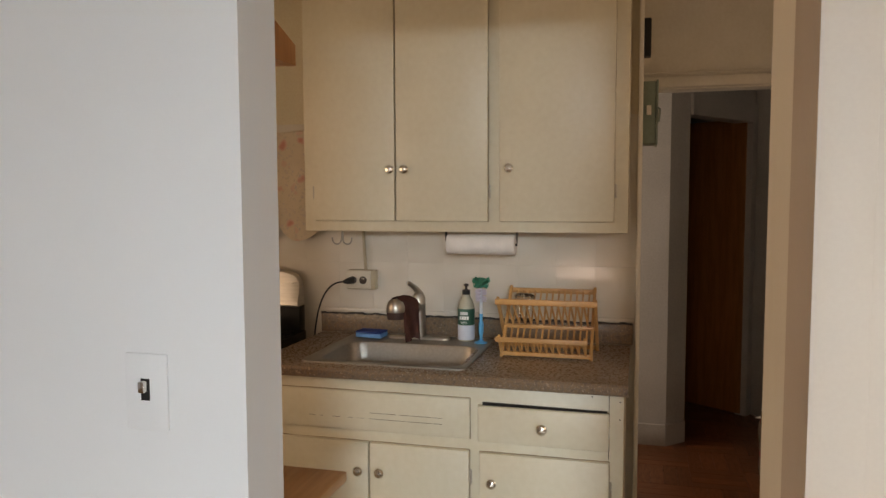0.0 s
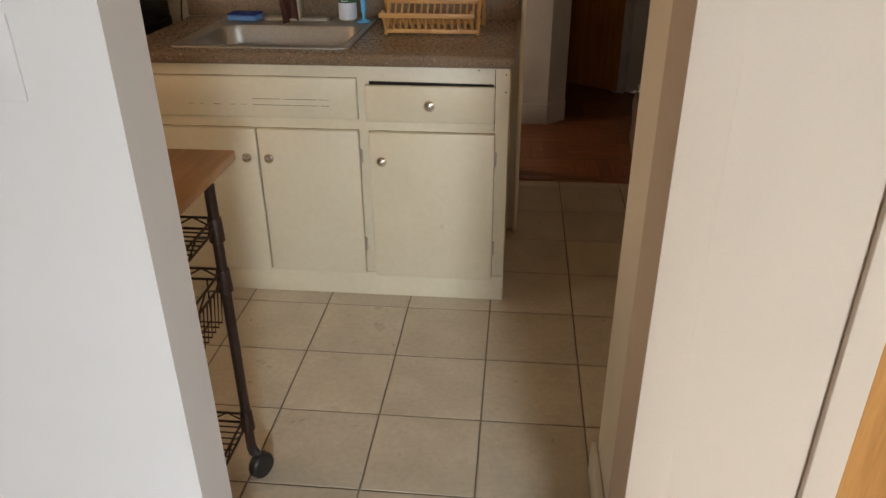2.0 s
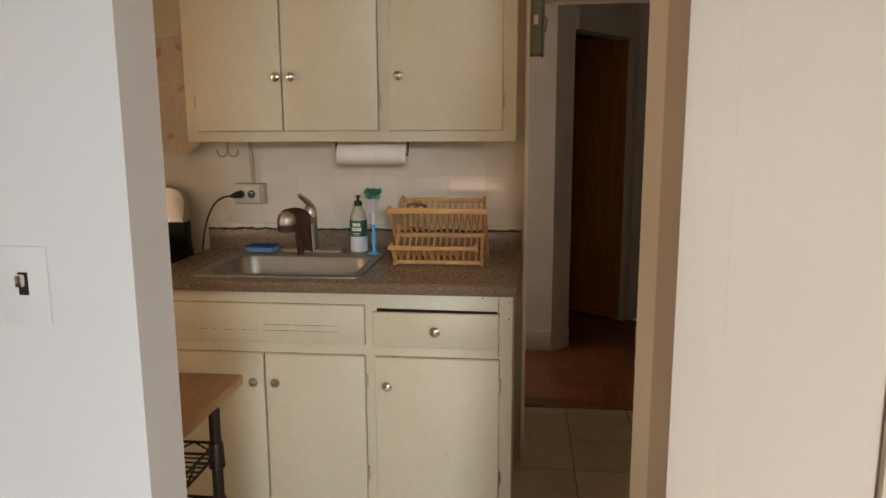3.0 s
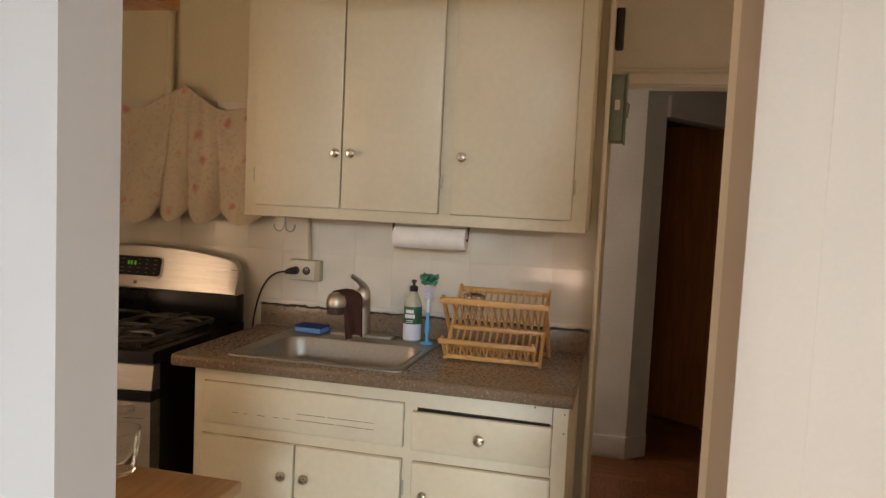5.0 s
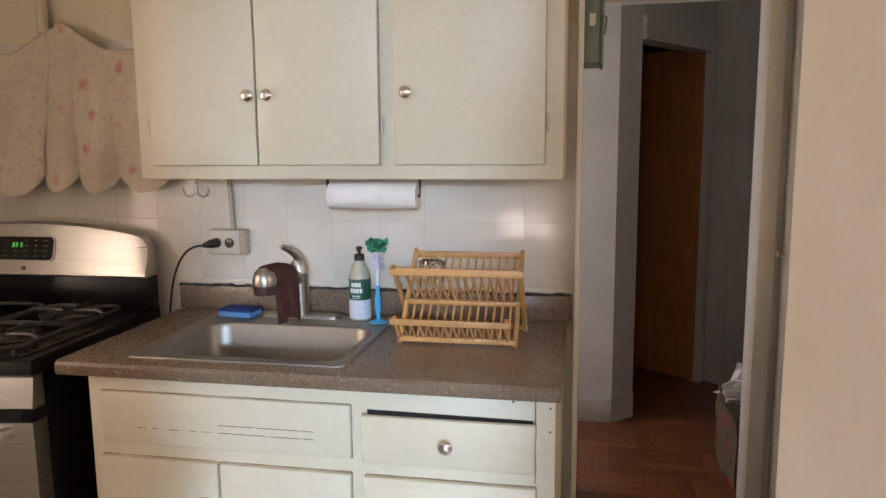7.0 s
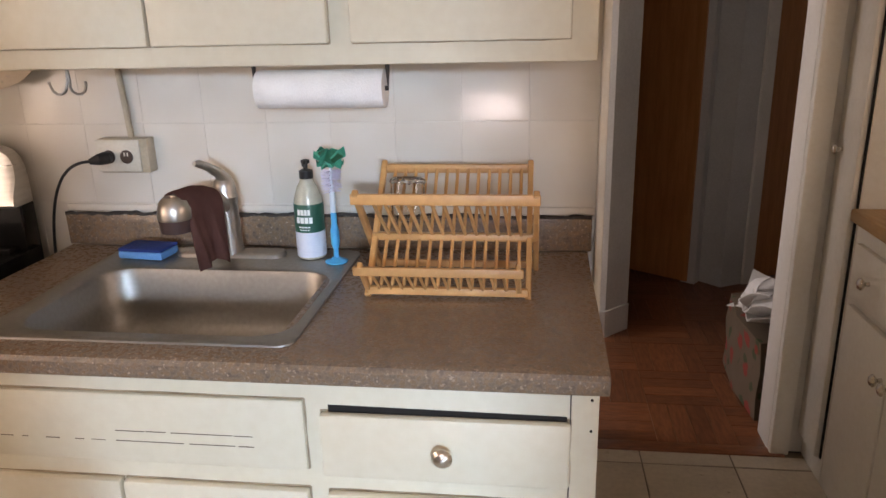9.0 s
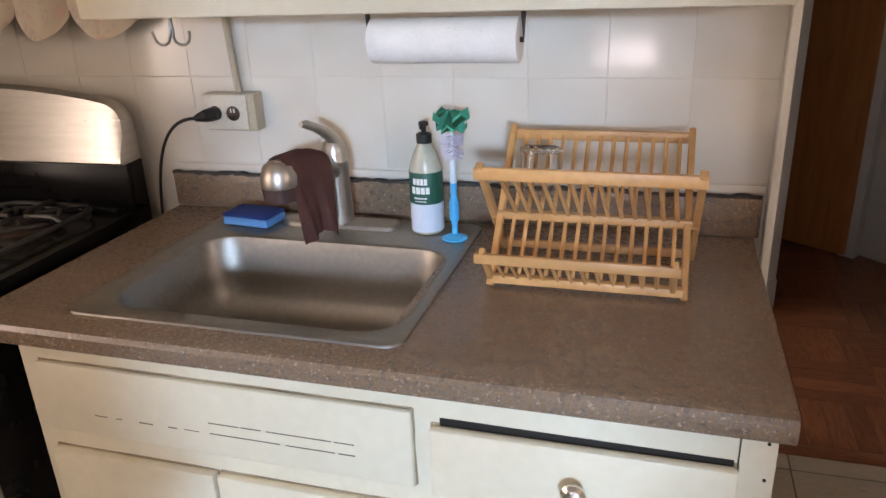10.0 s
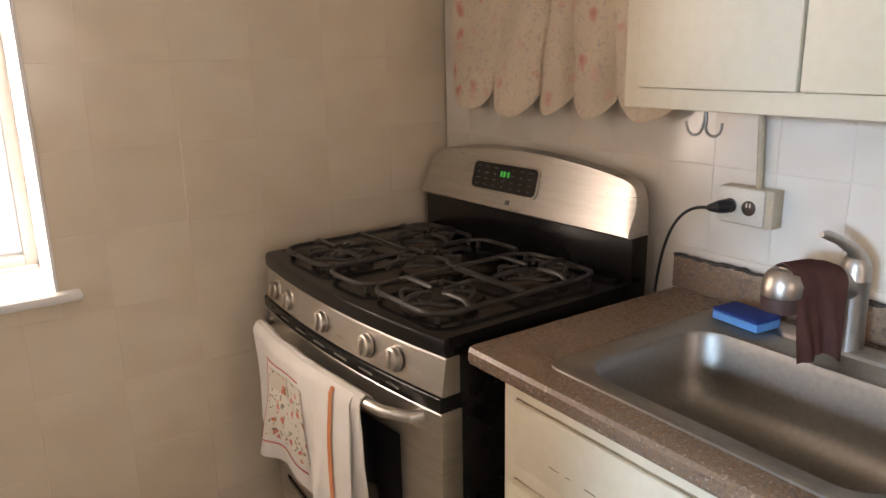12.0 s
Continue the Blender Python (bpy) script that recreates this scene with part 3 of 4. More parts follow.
slab = S().loft([[(x, y, z) for y, z in prof] for x in (-1.300, 0.012)])
slab.box(-1.300, 0.012, -0.075, -0.002, 0.872, 0.912).box(-1.300, -1.10, -0.55, -0.075, 0.872, 0.912).box(-0.562, 0.012, -0.55, -0.075, 0.872, 0.912)
part("slab", slab, M_laminate, top)
part("upstand", S().box(-1.309, 0.022, -0.0, SW - 0.002, 0.9122, 0.992, 0.003), M_laminate, top, "low speckled laminate upstand")
random.seed(9)
line = S()
pts = [(-1.309 + 1.33 * k / 90, 0.004 + random.uniform(-0.001, 0.003), 0.9925 + random.uniform(-0.001, 0.0035) + 0.003 * (noise.noise((k * 0.21, 3, 1)) > 0.1)) for k in range(91)]
line.tube(pts, [random.uniform(0.0035, 0.0068) for _ in pts], 6)
part("caulk_line", line, M_caulk, top, "ragged dark line of old caulk")

# sink
sink = thing("kitchen_sink", (-0.83, -0.30, 0.913), "stainless steel drop-in sink in brown worktop", "sink")
cx, cy = -0.8315, -0.304
loops = [roundrect(cx, cy, 0.3065, 0.274, 0.03, 0.9125), roundrect(cx, cy, 0.306, 0.2735, 0.03, 0.9165), roundrect(cx, cy, 0.298, 0.266, 0.03, 0.919), roundrect(cx, cy, 0.290, 0.258, 0.03, 0.9165)]
bx, by = -0.821, -0.358
for hx, hy, r, z in ((0.279, 0.184, 0.075, 0.9165), (0.272, 0.177, 0.072, 0.912), (0.267, 0.172, 0.070, 0.90), (0.260, 0.165, 0.070, 0.82), (0.254, 0.159, 0.070, 0.79), (0.245, 0.150, 0.068, 0.770), (0.230, 0.134, 0.062, 0.756), (0.212, 0.116, 0.058, 0.748), (0.185, 0.09, 0.05, 0.7445), (0.11, 0.065, 0.05, 0.7415), (0.05, 0.05, 0.049, 0.738)):
    loops.append(roundrect(bx, by, hx, hy, r, z))
basin = S().loft(loops, cap0=False)
part("basin", basin, M_sink, sink)
part("drain", S().lathe([(0.045, 0.7385), (0.043, 0.7415), (0.036, 0.740), (0.001, 0.7395)], Matrix.Translation((bx, by, 0)), 24), M_chrome, sink, "round steel drain")

# faucet
fau = thing("kitchen_faucet", (-0.84, -0.085, 0.918), "brushed nickel single-lever kitchen faucet on the sink", "faucet")
fx, fy = -0.835, -0.083
plate = S().loft([roundrect(fx, fy, 0.135 - k, 0.026 - k, 0.0255 - k, 0.917 + h) for k, h in ((0, 0), (0, 0.008), (0.004, 0.012))])
part("deck_plate", plate, M_nickel, fau)
part("column", S().lathe([(0.031, 0.926), (0.030, 0.935), (0.0285, 0.97), (0.0275, 1.02), (0.0275, 1.06), (0.0282, 1.062), (0.0265, 1.066), (0.0268, 1.082), (0.022, 1.10), (0.012, 1.112)], Matrix.Translation((fx, fy, 0)), 24), M_nickel, fau)
part("lever", S().tube([(fx + 0.004, fy, 1.10), (fx - 0.004, fy - 0.016, 1.122), (fx - 0.012, fy - 0.05, 1.142), (fx - 0.016, fy - 0.085, 1.156), (fx - 0.016, fy - 0.105, 1.160)], [0.017, 0.0125, 0.0095, 0.009, 0.005], 12), M_nickel, fau)
hx, hy, hz = -0.884, -0.238, 1.053
part("spout", S().tube([(fx, fy, 1.035), (fx - 0.015, fy - 0.05, 1.070), (fx - 0.036, fy - 0.10, 1.078), (hx, hy, hz + 0.02)], [0.024, 0.024, 0.026, 0.028], 16), M_nickel, fau)
part("spray_head", S().lathe([(0.020, 0.045), (0.030, 0.036), (0.036, 0.018), (0.037, 0.0), (0.036, -0.004)][::-1], Matrix.Translation((hx, hy, hz)), 24), M_nickel, fau)
part("spray_tip", S().lathe([(0.033, -0.032), (0.035, -0.012), (0.036, -0.004)], Matrix.Translation((hx, hy, hz)), 24), mat("brown_rubber", (0.06, 0.03, 0.026), None, 0.5), fau, "dark brown spray face")

# cloth over the spout
def drape(u, v):
    """Cloth hung across the spout: a short flap behind, a long one in front that narrows downwards."""
    a, r = 0.045 + 0.120 * u, 0.031
    c = 1.042 + 0.036 * math.sin(min(1.0, a / 0.12) * math.pi / 2) - 0.05 * max(0.0, a - 0.11)
    if v < 0.16:
        w = 1 - v / 0.16
        off, z = -r - 0.004 * w, c - (0.035 + 0.02 * u) * w
    elif v < 0.46:
        q = math.pi * (1 - (v - 0.16) / 0.30)
        off, z = r * math.cos(q), c + r * 1.05 * math.sin(q)
    else:
        w = (v - 0.46) / 0.54
        off = r + 0.010 * w + (0.0075 * math.sin(u * 8.5 + 1.4 * w) + 0.0025 * math.sin(u * 21 + 5 * w)) * w
        z = c - (0.142 - 0.006 * math.sin(u * 4.2 + 0.4)) * w
        a = 0.100 + (a - 0.100) * (1 - 0.25 * w ** 0.8)
    off += 0.002 * noise.noise((u * 5, v * 7, 2.0))
    return Vector((-0.835 - 0.30 * a + 0.95 * off, -0.083 - 0.95 * a - 0.30 * off, z + 0.002 * noise.noise((u * 6, v * 5, 7.0))))
solid("dish_cloth", S().sheet(drape, 24, 48, 0.003), M_brown_cloth, (-0.85, -0.2, 0.93), "dark brown dish cloth draped over the faucet spout", "cloth")

# upper cabinet
UY = -0.266
up = thing("wall_cabinet", (-0.62, -0.13, 1.37), "cream painted wall cabinet with three doors", "cabinet")
part("body", S().box(-1.252, 0.0, UY, SW - 0.0, 1.368, 2.60, 0.004), M_enamel, up)
for x0, x1, kx, hx2 in ((-1.205, -0.8695, -0.884, -1.210), (-0.8645, -0.507, -0.826, -0.502), (-0.463, -0.049, -0.425, -0.044)):
    d = leaf(up, "door", x0, x1, 1.409, 2.50, UY)
    knob(d, kx, UY - 0.019, 1.606)
    for z in (1.52, 2.36):
        hinge(d, hx2, UY, z)
    grime(up, x0, x1, 1.409, 2.50, UY, int(-x0 * 100))
part("shadow_line", S().box(-0.8695, -0.8645, UY - 0.0008, UY - 0.0002, 1.41, 2.5), M_dark, up)

# paper towel under the cabinet
roll = thing("paper_towel_roll", (-0.53, -0.20, 1.30), "white paper towel roll hanging under the wall cabinet", "paper towel")
ax = Matrix.Translation((-0.676, -0.215, 1.319)) @ Euler((0, radians(90), 0)).to_matrix().to_4x4()
part("paper", S().lathe([(0.018, 0.0), (0.038, 0.0), (0.0385, 0.004), (0.0385, 0.259), (0.038, 0.263), (0.018, 0.263)], ax, 32), M_paper, roll)
part("holder", S().tube([(-0.684, -0.215, 1.366), (-0.684, -0.215, 1.319), (-0.407, -0.215, 1.319), (-0.407, -0.215, 1.366)], 0.005, 8), M_black_plastic, roll, "dark metal holder")

# double hook under the cabinet's end
hook = thing("double_hook", (-1.15, -0.13, 1.30), "dark metal double coat hook under the cabinet", "hook")
hs = S()
for sgn in (-1, 1):
    hs.tube([(-1.150, -0.130, 1.367), (-1.150 + sgn * 0.003, -0.130, 1.335)] + [(-1.150 + sgn * (0.023 - 0.019 * math.cos(a)), -0.134, 1.324 - 0.018 * math.sin(a)) for a in (0.1, 0.7, 1.3, 1.9, 2.5, 3.0)] + [(-1.150 + sgn * 0.044, -0.136, 1.334)], 0.003, 8)
part("prong", hs, M_wire, hook)
part("backplate", S().box(-1.162, -1.138, -0.142, -0.118, 1.362, 1.3675, 0.002), M_wire, hook)

# outlet, conduit, plug and cord
outlet = thing("wall_outlet", (-1.12, 0.0, 1.10), "almond surface-mounted wall outlet on tiles", "outlet")
part("box", S().box(-1.176, -1.048, -0.020, SW - 0.001, 1.104, 1.188, 0.003), M_box, outlet, "tan painted back box")
part("cover", S().box(-1.180, -1.066, -0.026, -0.0205, 1.108, 1.186, 0.003), M_plate, outlet)
for x in (-1.147, -1.101):
    part("socket", S().lathe([(0.0165, 0), (0.0165, 0.002), (0.014, 0.003)], Matrix.Translation((x, -0.026, 1.145)) @ Euler((radians(90), 0, 0)).to_matrix().to_4x4(), 20), mat("brown_socket", (0.05, 0.03, 0.022), None, 0.4), outlet, "dark brown socket")
part("slot", S().box(-1.106, -1.103, -0.0298, -0.0288, 1.147, 1.156).box(-1.098, -1.095, -0.0298, -0.0288, 1.147, 1.156), M_plate, outlet)
cond = thing("conduit", (-1.10, 0.0, 1.19), "cream painted electrical conduit on tiled wall", "conduit")
part("pipe", S().tube([(-1.113, 0.006, 1.60), (-1.110, 0.006, 1.36), (-1.100, 0.006, 1.186)], 0.0075, 10), M_box, cond)
cord = thing("power_cord", (-1.25, -0.04, 0.93), "black power cord plugged into the outlet", "cord")
part("plug", S().tube([(-1.147, -0.030, 1.145), (-1.147, -0.040, 1.145), (-1.156, -0.056, 1.144), (-1.176, -0.064, 1.140)], [0.014, 0.016, 0.014, 0.007], 12), M_black_plastic, cord)
cpts = []
for k in range(25):
    u = k / 24
    a, b, c, d = Vector((-1.174, -0.064, 1.140)), Vector((-1.245, -0.085, 1.145)), Vector((-1.305, -0.06, 1.05)), Vector((-1.322, -0.05, 0.86))
    cpts.append(a * (1 - u) ** 3 + b * 3 * u * (1 - u) ** 2 + c * 3 * u * u * (1 - u) + d * u ** 3)
part("cable", S().tube(cpts, 0.0036, 8), M_black_plastic, cord)

# soap, brush, sponge
soap = thing("dish_soap_bottle", (-0.634, -0.085, 0.9185), "clear dish soap bottle with green and white label", "bottle")
sm = Matrix.Translation((-0.634, -0.085, 0.9185))
part("bottle", S().lathe([(0.030, 0.0), (0.034, 0.004), (0.034, 0.125), (0.033, 0.140), (0.025, 0.165), (0.016, 0.182), (0.0135, 0.190)], sm, 28), M_soap, soap)
part("lower_label", S().lathe([(0.0344, 0.006), (0.0346, 0.008), (0.0346, 0.064), (0.0344, 0.066)], sm, 28), M_label_white, soap, "pale blue-white lower label")
lab = part("upper_label", S().lathe([(0.0344, 0.066), (0.0346, 0.067), (0.0346, 0.131), (0.0344, 0.132)], sm, 28), M_label_green, soap, "dark green upper label")
for z, h, wd in ((0.108, 0.013, 0.9), (0.089, 0.014, 1.15), (0.078, 0.003, 0.8), (0.072, 0.002, 0.7)):
    for a0, a1 in ((-0.5, -0.27), (-0.22, 0.02), (0.06, 0.26), (0.31, 0.5)):
        arc = S()
        pts = [(-0.634 + 0.0349 * math.sin(wd * (a0 + (a1 - a0) * k / 3) - 0.08), -0.085 - 0.0349 * math.cos(wd * (a0 + (a1 - a0) * k / 3) - 0.08)) for k in range(4)]
        arc.loft([[(x, y, 0.9185 + z), (x, y, 0.9185 + z + h), (x, y - 0.0008, 0.9185 + z + h), (x, y - 0.0008, 0.9185 + z)] for x, y in pts])
        part("print_bar", arc, M_print_white, lab)
part("pump", S().lathe([(0.0155, 0.188), (0.016, 0.190), (0.016, 0.206), (0.012, 0.208), (0.005, 0.210), (0.005, 0.222), (0.010, 0.223), (0.010, 0.230), (0.004, 0.232)], sm, 18).tube([(-0.634, -0.085, 1.146), (-0.630, -0.107, 1.147), (-0.629, -0.115, 1.142)], 0.0045, 8), M_black_plastic, soap, "black pump top")

br = thing("bottle_brush", (-0.563, -0.125, 0.918), "blue bottle brush with green foam tip standing upright", "brush")
bmx = Matrix.Translation((-0.565, -0.122, 0.918))
part("foot", S().lathe([(0.026, 0.0), (0.026, 0.003), (0.016, 0.006), (0.008, 0.012)], bmx, 20), M_blue_plastic, br)
part("handle", S().lathe([(0.006, 0.010), (0.006, 0.03), (0.010, 0.045), (0.010, 0.075), (0.0065, 0.092), (0.007, 0.118)], bmx, 16), M_blue_plastic, br)
part("neck", S().lathe([(0.0068, 0.117), (0.0066, 0.165), (0.004, 0.172), (0.003, 0.225)], bmx, 14), M_clear_plastic, br, "pale plastic neck")
random.seed(3)
bs = S()
for k in range(240):
    z = 0.166 + 0.05 * random.random()
    a = random.random() * 6.283
    r = 0.021 + 0.004 * random.random()
    p = bmx @ Vector((0.003 * math.cos(a), 0.003 * math.sin(a), z))
    q = bmx @ Vector((r * math.cos(a), r * math.sin(a), z + random.uniform(-0.003, 0.003)))
    bs.tube([p, q], 0.0007, 3)
part("bristles", bs, M_bristle, br, "pale lilac bristles")
gf = S()
for a in range(0, 360, 45):
    tip = 0.030 + 0.006 * ((a // 45) % 2)
    rise = 0.012 * (1 if (a // 45) % 2 else -1)
    q0, q1 = radians(a - 20), radians(a + 20)
    ring = [(0.004, 0.0, 0.226), (tip * math.cos(radians(-26)), tip * math.sin(radians(-26)), 0.232 + rise), (tip * 1.05, 0.0, 0.246 + rise), (tip * math.cos(radians(26)), tip * math.sin(radians(26)), 0.236 + rise), (0.006, 0.0, 0.258)]
    gf.prism([bmx @ (Euler((0, 0, radians(a))).to_matrix() @ Vector(p)) for p in ring], (0, 0, 0.006))
gf.lathe([(0.008, 0.222), (0.014, 0.232), (0.013, 0.250), (0.005, 0.260)], bmx, 10)
part("foam_tip", gf, M_green_foam, br, "ragged green foam tip")

sp = thing("sponge", (-1.03, -0.10, 0.918), "two-tone blue scrubbing sponge on sink rim", "sponge")
rot = Matrix.Translation((-1.035, -0.100, 0.9195)) @ Euler((0, 0, radians(-6))).to_matrix().to_4x4()
part("foam", S().box(-0.058, 0.058, -0.040, 0.034, 0.0, 0.018, 0.004, 2, rot), M_sponge, sp)
part("scourer", S().box(-0.058, 0.058, -0.040, 0.034, 0.0185, 0.026, 0.003, 2, rot), M_sponge_top, sp, "dark blue scouring layer")

# dish rack: folding crossed sides, rails, slats
rack = thing("dish_rack", (-0.285, -0.22, 0.912), "folding two-tier bamboo dish rack on the worktop", "dish rack")
RX0, RX1 = -0.447, -0.122
def bar(name, a, b, w, d):
    return part(name, S().beam(a, b, w, d, (1, 0, 0), 0.002), M_bamboo, rack)
for x in (RX0, RX1):
    bar("side_bar", (x, -0.322, 0.912), (x, -0.088, 1.146), 0.016, 0.012)
for x in (RX0 - 0.012, RX1 + 0.014):
    bar("side_bar", (x, -0.335, 1.132), (x, -0.130, 0.912), 0.016, 0.012)
for x in (RX0 + 0.002, RX1 - 0.018):
    bar("short_bar", (x, -0.385, 1.002), (x, -0.325, 0.932), 0.014, 0.010)
def rail(y, z, x0, x1, h=0.018, d=0.011):
    return part("rail", S().box(x0, x1, y - d / 2, y + d / 2, z - h / 2, z + h / 2, 0.003), M_bamboo, rack)
rail(-0.096, 1.132, RX0, RX1, 0.020)
rail(-0.332, 1.118, RX0 - 0.022, RX1 + 0.022, 0.022)
rail(-0.222, 1.012, RX0 - 0.016, RX1 + 0.020, 0.016, 0.018)
rail(-0.383, 0.988, RX0 - 0.012, RX1 - 0.008, 0.018)
rail(-0.318, 0.926, RX0, RX1, 0.016, 0.016)
rail(-0.140, 0.925, RX0 - 0.01, RX1 + 0.01, 0.016)
for k in range(13):
    x = RX0 + 0.026 + k * (RX1 - RX0 - 0.046) / 12
    bar("slat", (x, -0.218, 1.016), (x, -0.098, 1.132), 0.007, 0.007)
    bar("slat", (x + 0.004, -0.226, 1.016), (x - 0.006, -0.326, 1.112), 0.007, 0.007)
    bar("slat", (x, -0.312, 0.930), (x, -0.226, 1.008), 0.007, 0.007)
    bar("slat", (x - 0.004, -0.379, 0.984), (x, -0.322, 0.930), 0.006, 0.006)

gl = thing("cut_glass_tumbler", (-0.385, -0.20, 1.01), "upside-down cut glass tumbler drying in the rack", "glass")
gm = Matrix.Translation((-0.385, -0.178, 1.030)) @ Euler((radians(-14), 0, 0)).to_matrix().to_4x4()
tum = S().lathe([(0.024, 0.0), (0.033, 0.001), (0.038, 0.045), (0.037, 0.092), (0.030, 0.098), (0.001, 0.097), (0.001, 0.088), (0.028, 0.088), (0.034, 0.084), (0.034, 0.045), (0.030, 0.003)], gm, 18)
part("bowl", tum, M_glass, gl)
for a in range(0, 360, 24):
    q = gm @ Vector((0.035 * math.cos(radians(a)), 0.035 * math.sin(radians(a)), 0.088))
    part("facet", S().lathe([(0.001, -0.007), (0.006, 0), (0.001, 0.007)], Matrix.Translation(q), 5), M_glass, gl)

# valance on the wall over the stove
HEM = ((-2.19, -2.19), (-1.985, -1.90), (-1.775, -1.705), (-1.640, -1.650), (-1.485, -1.52), (-1.29, -1.30))  # creases: at the hem, at the top
LOBE = (0.062, 0.076, 0.060, 0.064, 0.060)


def valance(u, v):
    """A cloth pinned up at one point: five lobes with creases that run from the pin to the hem."""
    f = u * 5
    k = min(4, int(f))
    w = f - k
    e = v ** 0.8
    a = HEM[k][1] + (HEM[k][0] - HEM[k][1]) * e
    b = HEM[k + 1][1] + (HEM[k + 1][0] - HEM[k + 1][1]) * e
    x = a + (b - a) * w
    xt = HEM[k][1] + (HEM[k + 1][1] - HEM[k][1]) * w
    d = xt + 1.668
    topz = 1.782 + 0.098 * max(0.0, 1 - abs(d) / (0.22 if d < 0 else 0.15)) ** 1.3 + 0.004 * math.sin(xt * 31)
    swell = math.sin(math.pi * w)
    foot = 1.374 - LOBE[k] * swell ** 0.62 + 0.006 * noise.noise((x * 14, 1.0, 2.0))
    depth = (0.026, 0.036, 0.046, 0.036, 0.022)[k]
    fold = depth * (0.08 + 0.92 * v ** 1.2) * (swell ** 0.75 - 0.35)
    fold += 0.010 * math.sin(w * 9 + k * 2 + 2.5 * v) * v * (1.25 - v) + 0.010 * noise.noise((x * 11 + 3 * v, v * 4, 4.0)) * (0.3 + v)
    fold += 0.012 * math.exp(-((x + 1.70 - 0.03 * v) / 0.02) ** 2) * math.exp(-((v - 0.55) / 0.16) ** 2)
    gathers = 0.006 * math.sin(xt * 120) * math.exp(-(d / 0.10) ** 2) * (1 - v)
    return Vector((x, SW - 0.040 - fold - gathers - 0.018 * v, topz + (foot - topz) * v))


val = thing("valance_curtain", (-1.77, 0.0, 1.34), "faded floral cotton valance with scalloped hem hung over stove", "curtain")
part("fabric", S().sheet(valance, 160, 30, 0.002), M_valance, val)
part("top_cord", S().tube([valance(k / 60, 0) + Vector((0, -0.002, 0.001)) for k in range(61)], 0.0026, 6), M_valance, val, "gathered top edge")

# painted pipe above the valance
solid("riser_pipe", S().tube([(-1.755, -0.002, 1.845), (-1.755, -0.002, TOP)], 0.018, 14), M_cream_wall, (-1.755, 0, 1.6), "cream painted vertical pipe on the wall", "pipe")

# ---- gas range ----
X0, X1 = -2.255, -1.360
CT = 0.917
XC = (X0 + X1) / 2
def bow(x, deep=0.032):
    return 0.026 + deep * (1 - ((x - XC) / ((X1 - X0) / 2)) ** 2)
stove = thing("gas_range", (XC, -0.33, 0), "stainless steel gas range with black cooktop in the corner", "stove")
part("body", S().box(X0, X1, -0.625, -0.012, 0.03, 0.872, 0.004), M_black, stove, "black enamelled range body")
N = 20
xs = [X0 + (X1 - X0) * k / N for k in range(N + 1)]
def front(y0, z0, z1, t, deep=0.032, lean=0.0, r=0.0025):
    """A bowed front panel running across the range."""
    s = S()
    s.loft([[(x, y0, z0), (x, y0, z1), (x, y0 + lean - t - bow(x, deep) + r, z1), (x, y0 + lean - t - bow(x, deep), z1 - r), (x, y0 - t - bow(x, deep), z0 + r), (x, y0 - t - bow(x, deep) + r, z0)] for x in xs])
    return s
top_s = S().loft([[(x, -0.03, 0.873), (x, -0.03, CT), (x, -0.640 - bow(x) + 0.014, CT), (x, -0.640 - bow(x) + 0.003, CT - 0.004), (x, -0.640 - bow(x), CT - 0.014), (x, -0.640 - bow(x), 0.878), (x, -0.640 - bow(x) + 0.006, 0.873)] for x in xs])
part("cooktop", top_s, M_black, stove, "glossy black enamel cooktop")
panel_s = front(-0.625, 0.787, 0.872, 0.022, lean=0.012)
cp = part("control_panel", panel_s, M_steel, stove, "bowed stainless control panel")
for x in (-2.150, -2.045, -1.830, -1.622, -1.515):
    y = -0.641 - bow(x)
    m = Matrix.Translation((x, y, 0.829)) @ Vector((0, -1, 0.12)).to_track_quat("Z", "Y").to_matrix().to_4x4()
    k = part("burner_knob", S().lathe([(0.030, 0), (0.030, 0.004), (0.0275, 0.006), (0.026, 0.016), (0.022, 0.018), (0.001, 0.018)], m, 22).box(-0.005, 0.005, -0.021, 0.021, 0.016, 0.026, 0.003, 2, m), M_nickel, cp, "satin metal burner knob")
part("vent_strip", front(-0.61, 0.752, 0.786, 0.043, lean=0.0), M_black, stove, "black vent strip above oven door")
for x in (-2.16, -2.06, -1.95, -1.84, -1.73, -1.62, -1.52):
    part("vent_slot", S().box(x - 0.03, x + 0.03, -0.6545 - bow(x), -0.650 - bow(x), 0.766, 0.771, 0.001), M_wire, stove)
door = part("oven_door", front(-0.62, 0.235, 0.750, 0.030), M_steel, stove, "stainless oven door")
win_s = S().loft([[(x, -0.652 - bow(x), 0.36), (x, -0.652 - bow(x), 0.655), (x, -0.6535 - bow(x), 0.65), (x, -0.6535 - bow(x), 0.365)] for x in xs[3:18]])
part("oven_window", win_s, M_display, door, "black glass oven window")
hp = [(X0 + 0.06, -0.665, 0.728), (X0 + 0.068, -0.708, 0.728)] + [(x, -0.700 - bow(x), 0.728) for x in xs[3:18]] + [(X1 - 0.068, -0.708, 0.728), (X1 - 0.06, -0.655, 0.728)]
part("oven_handle", S().tube(hp, 0.014, 14), M_steel, door, "curved steel bar handle")
part("bottom_drawer", front(-0.62, 0.045, 0.222, 0.026), M_steel, stove, "stainless storage drawer")
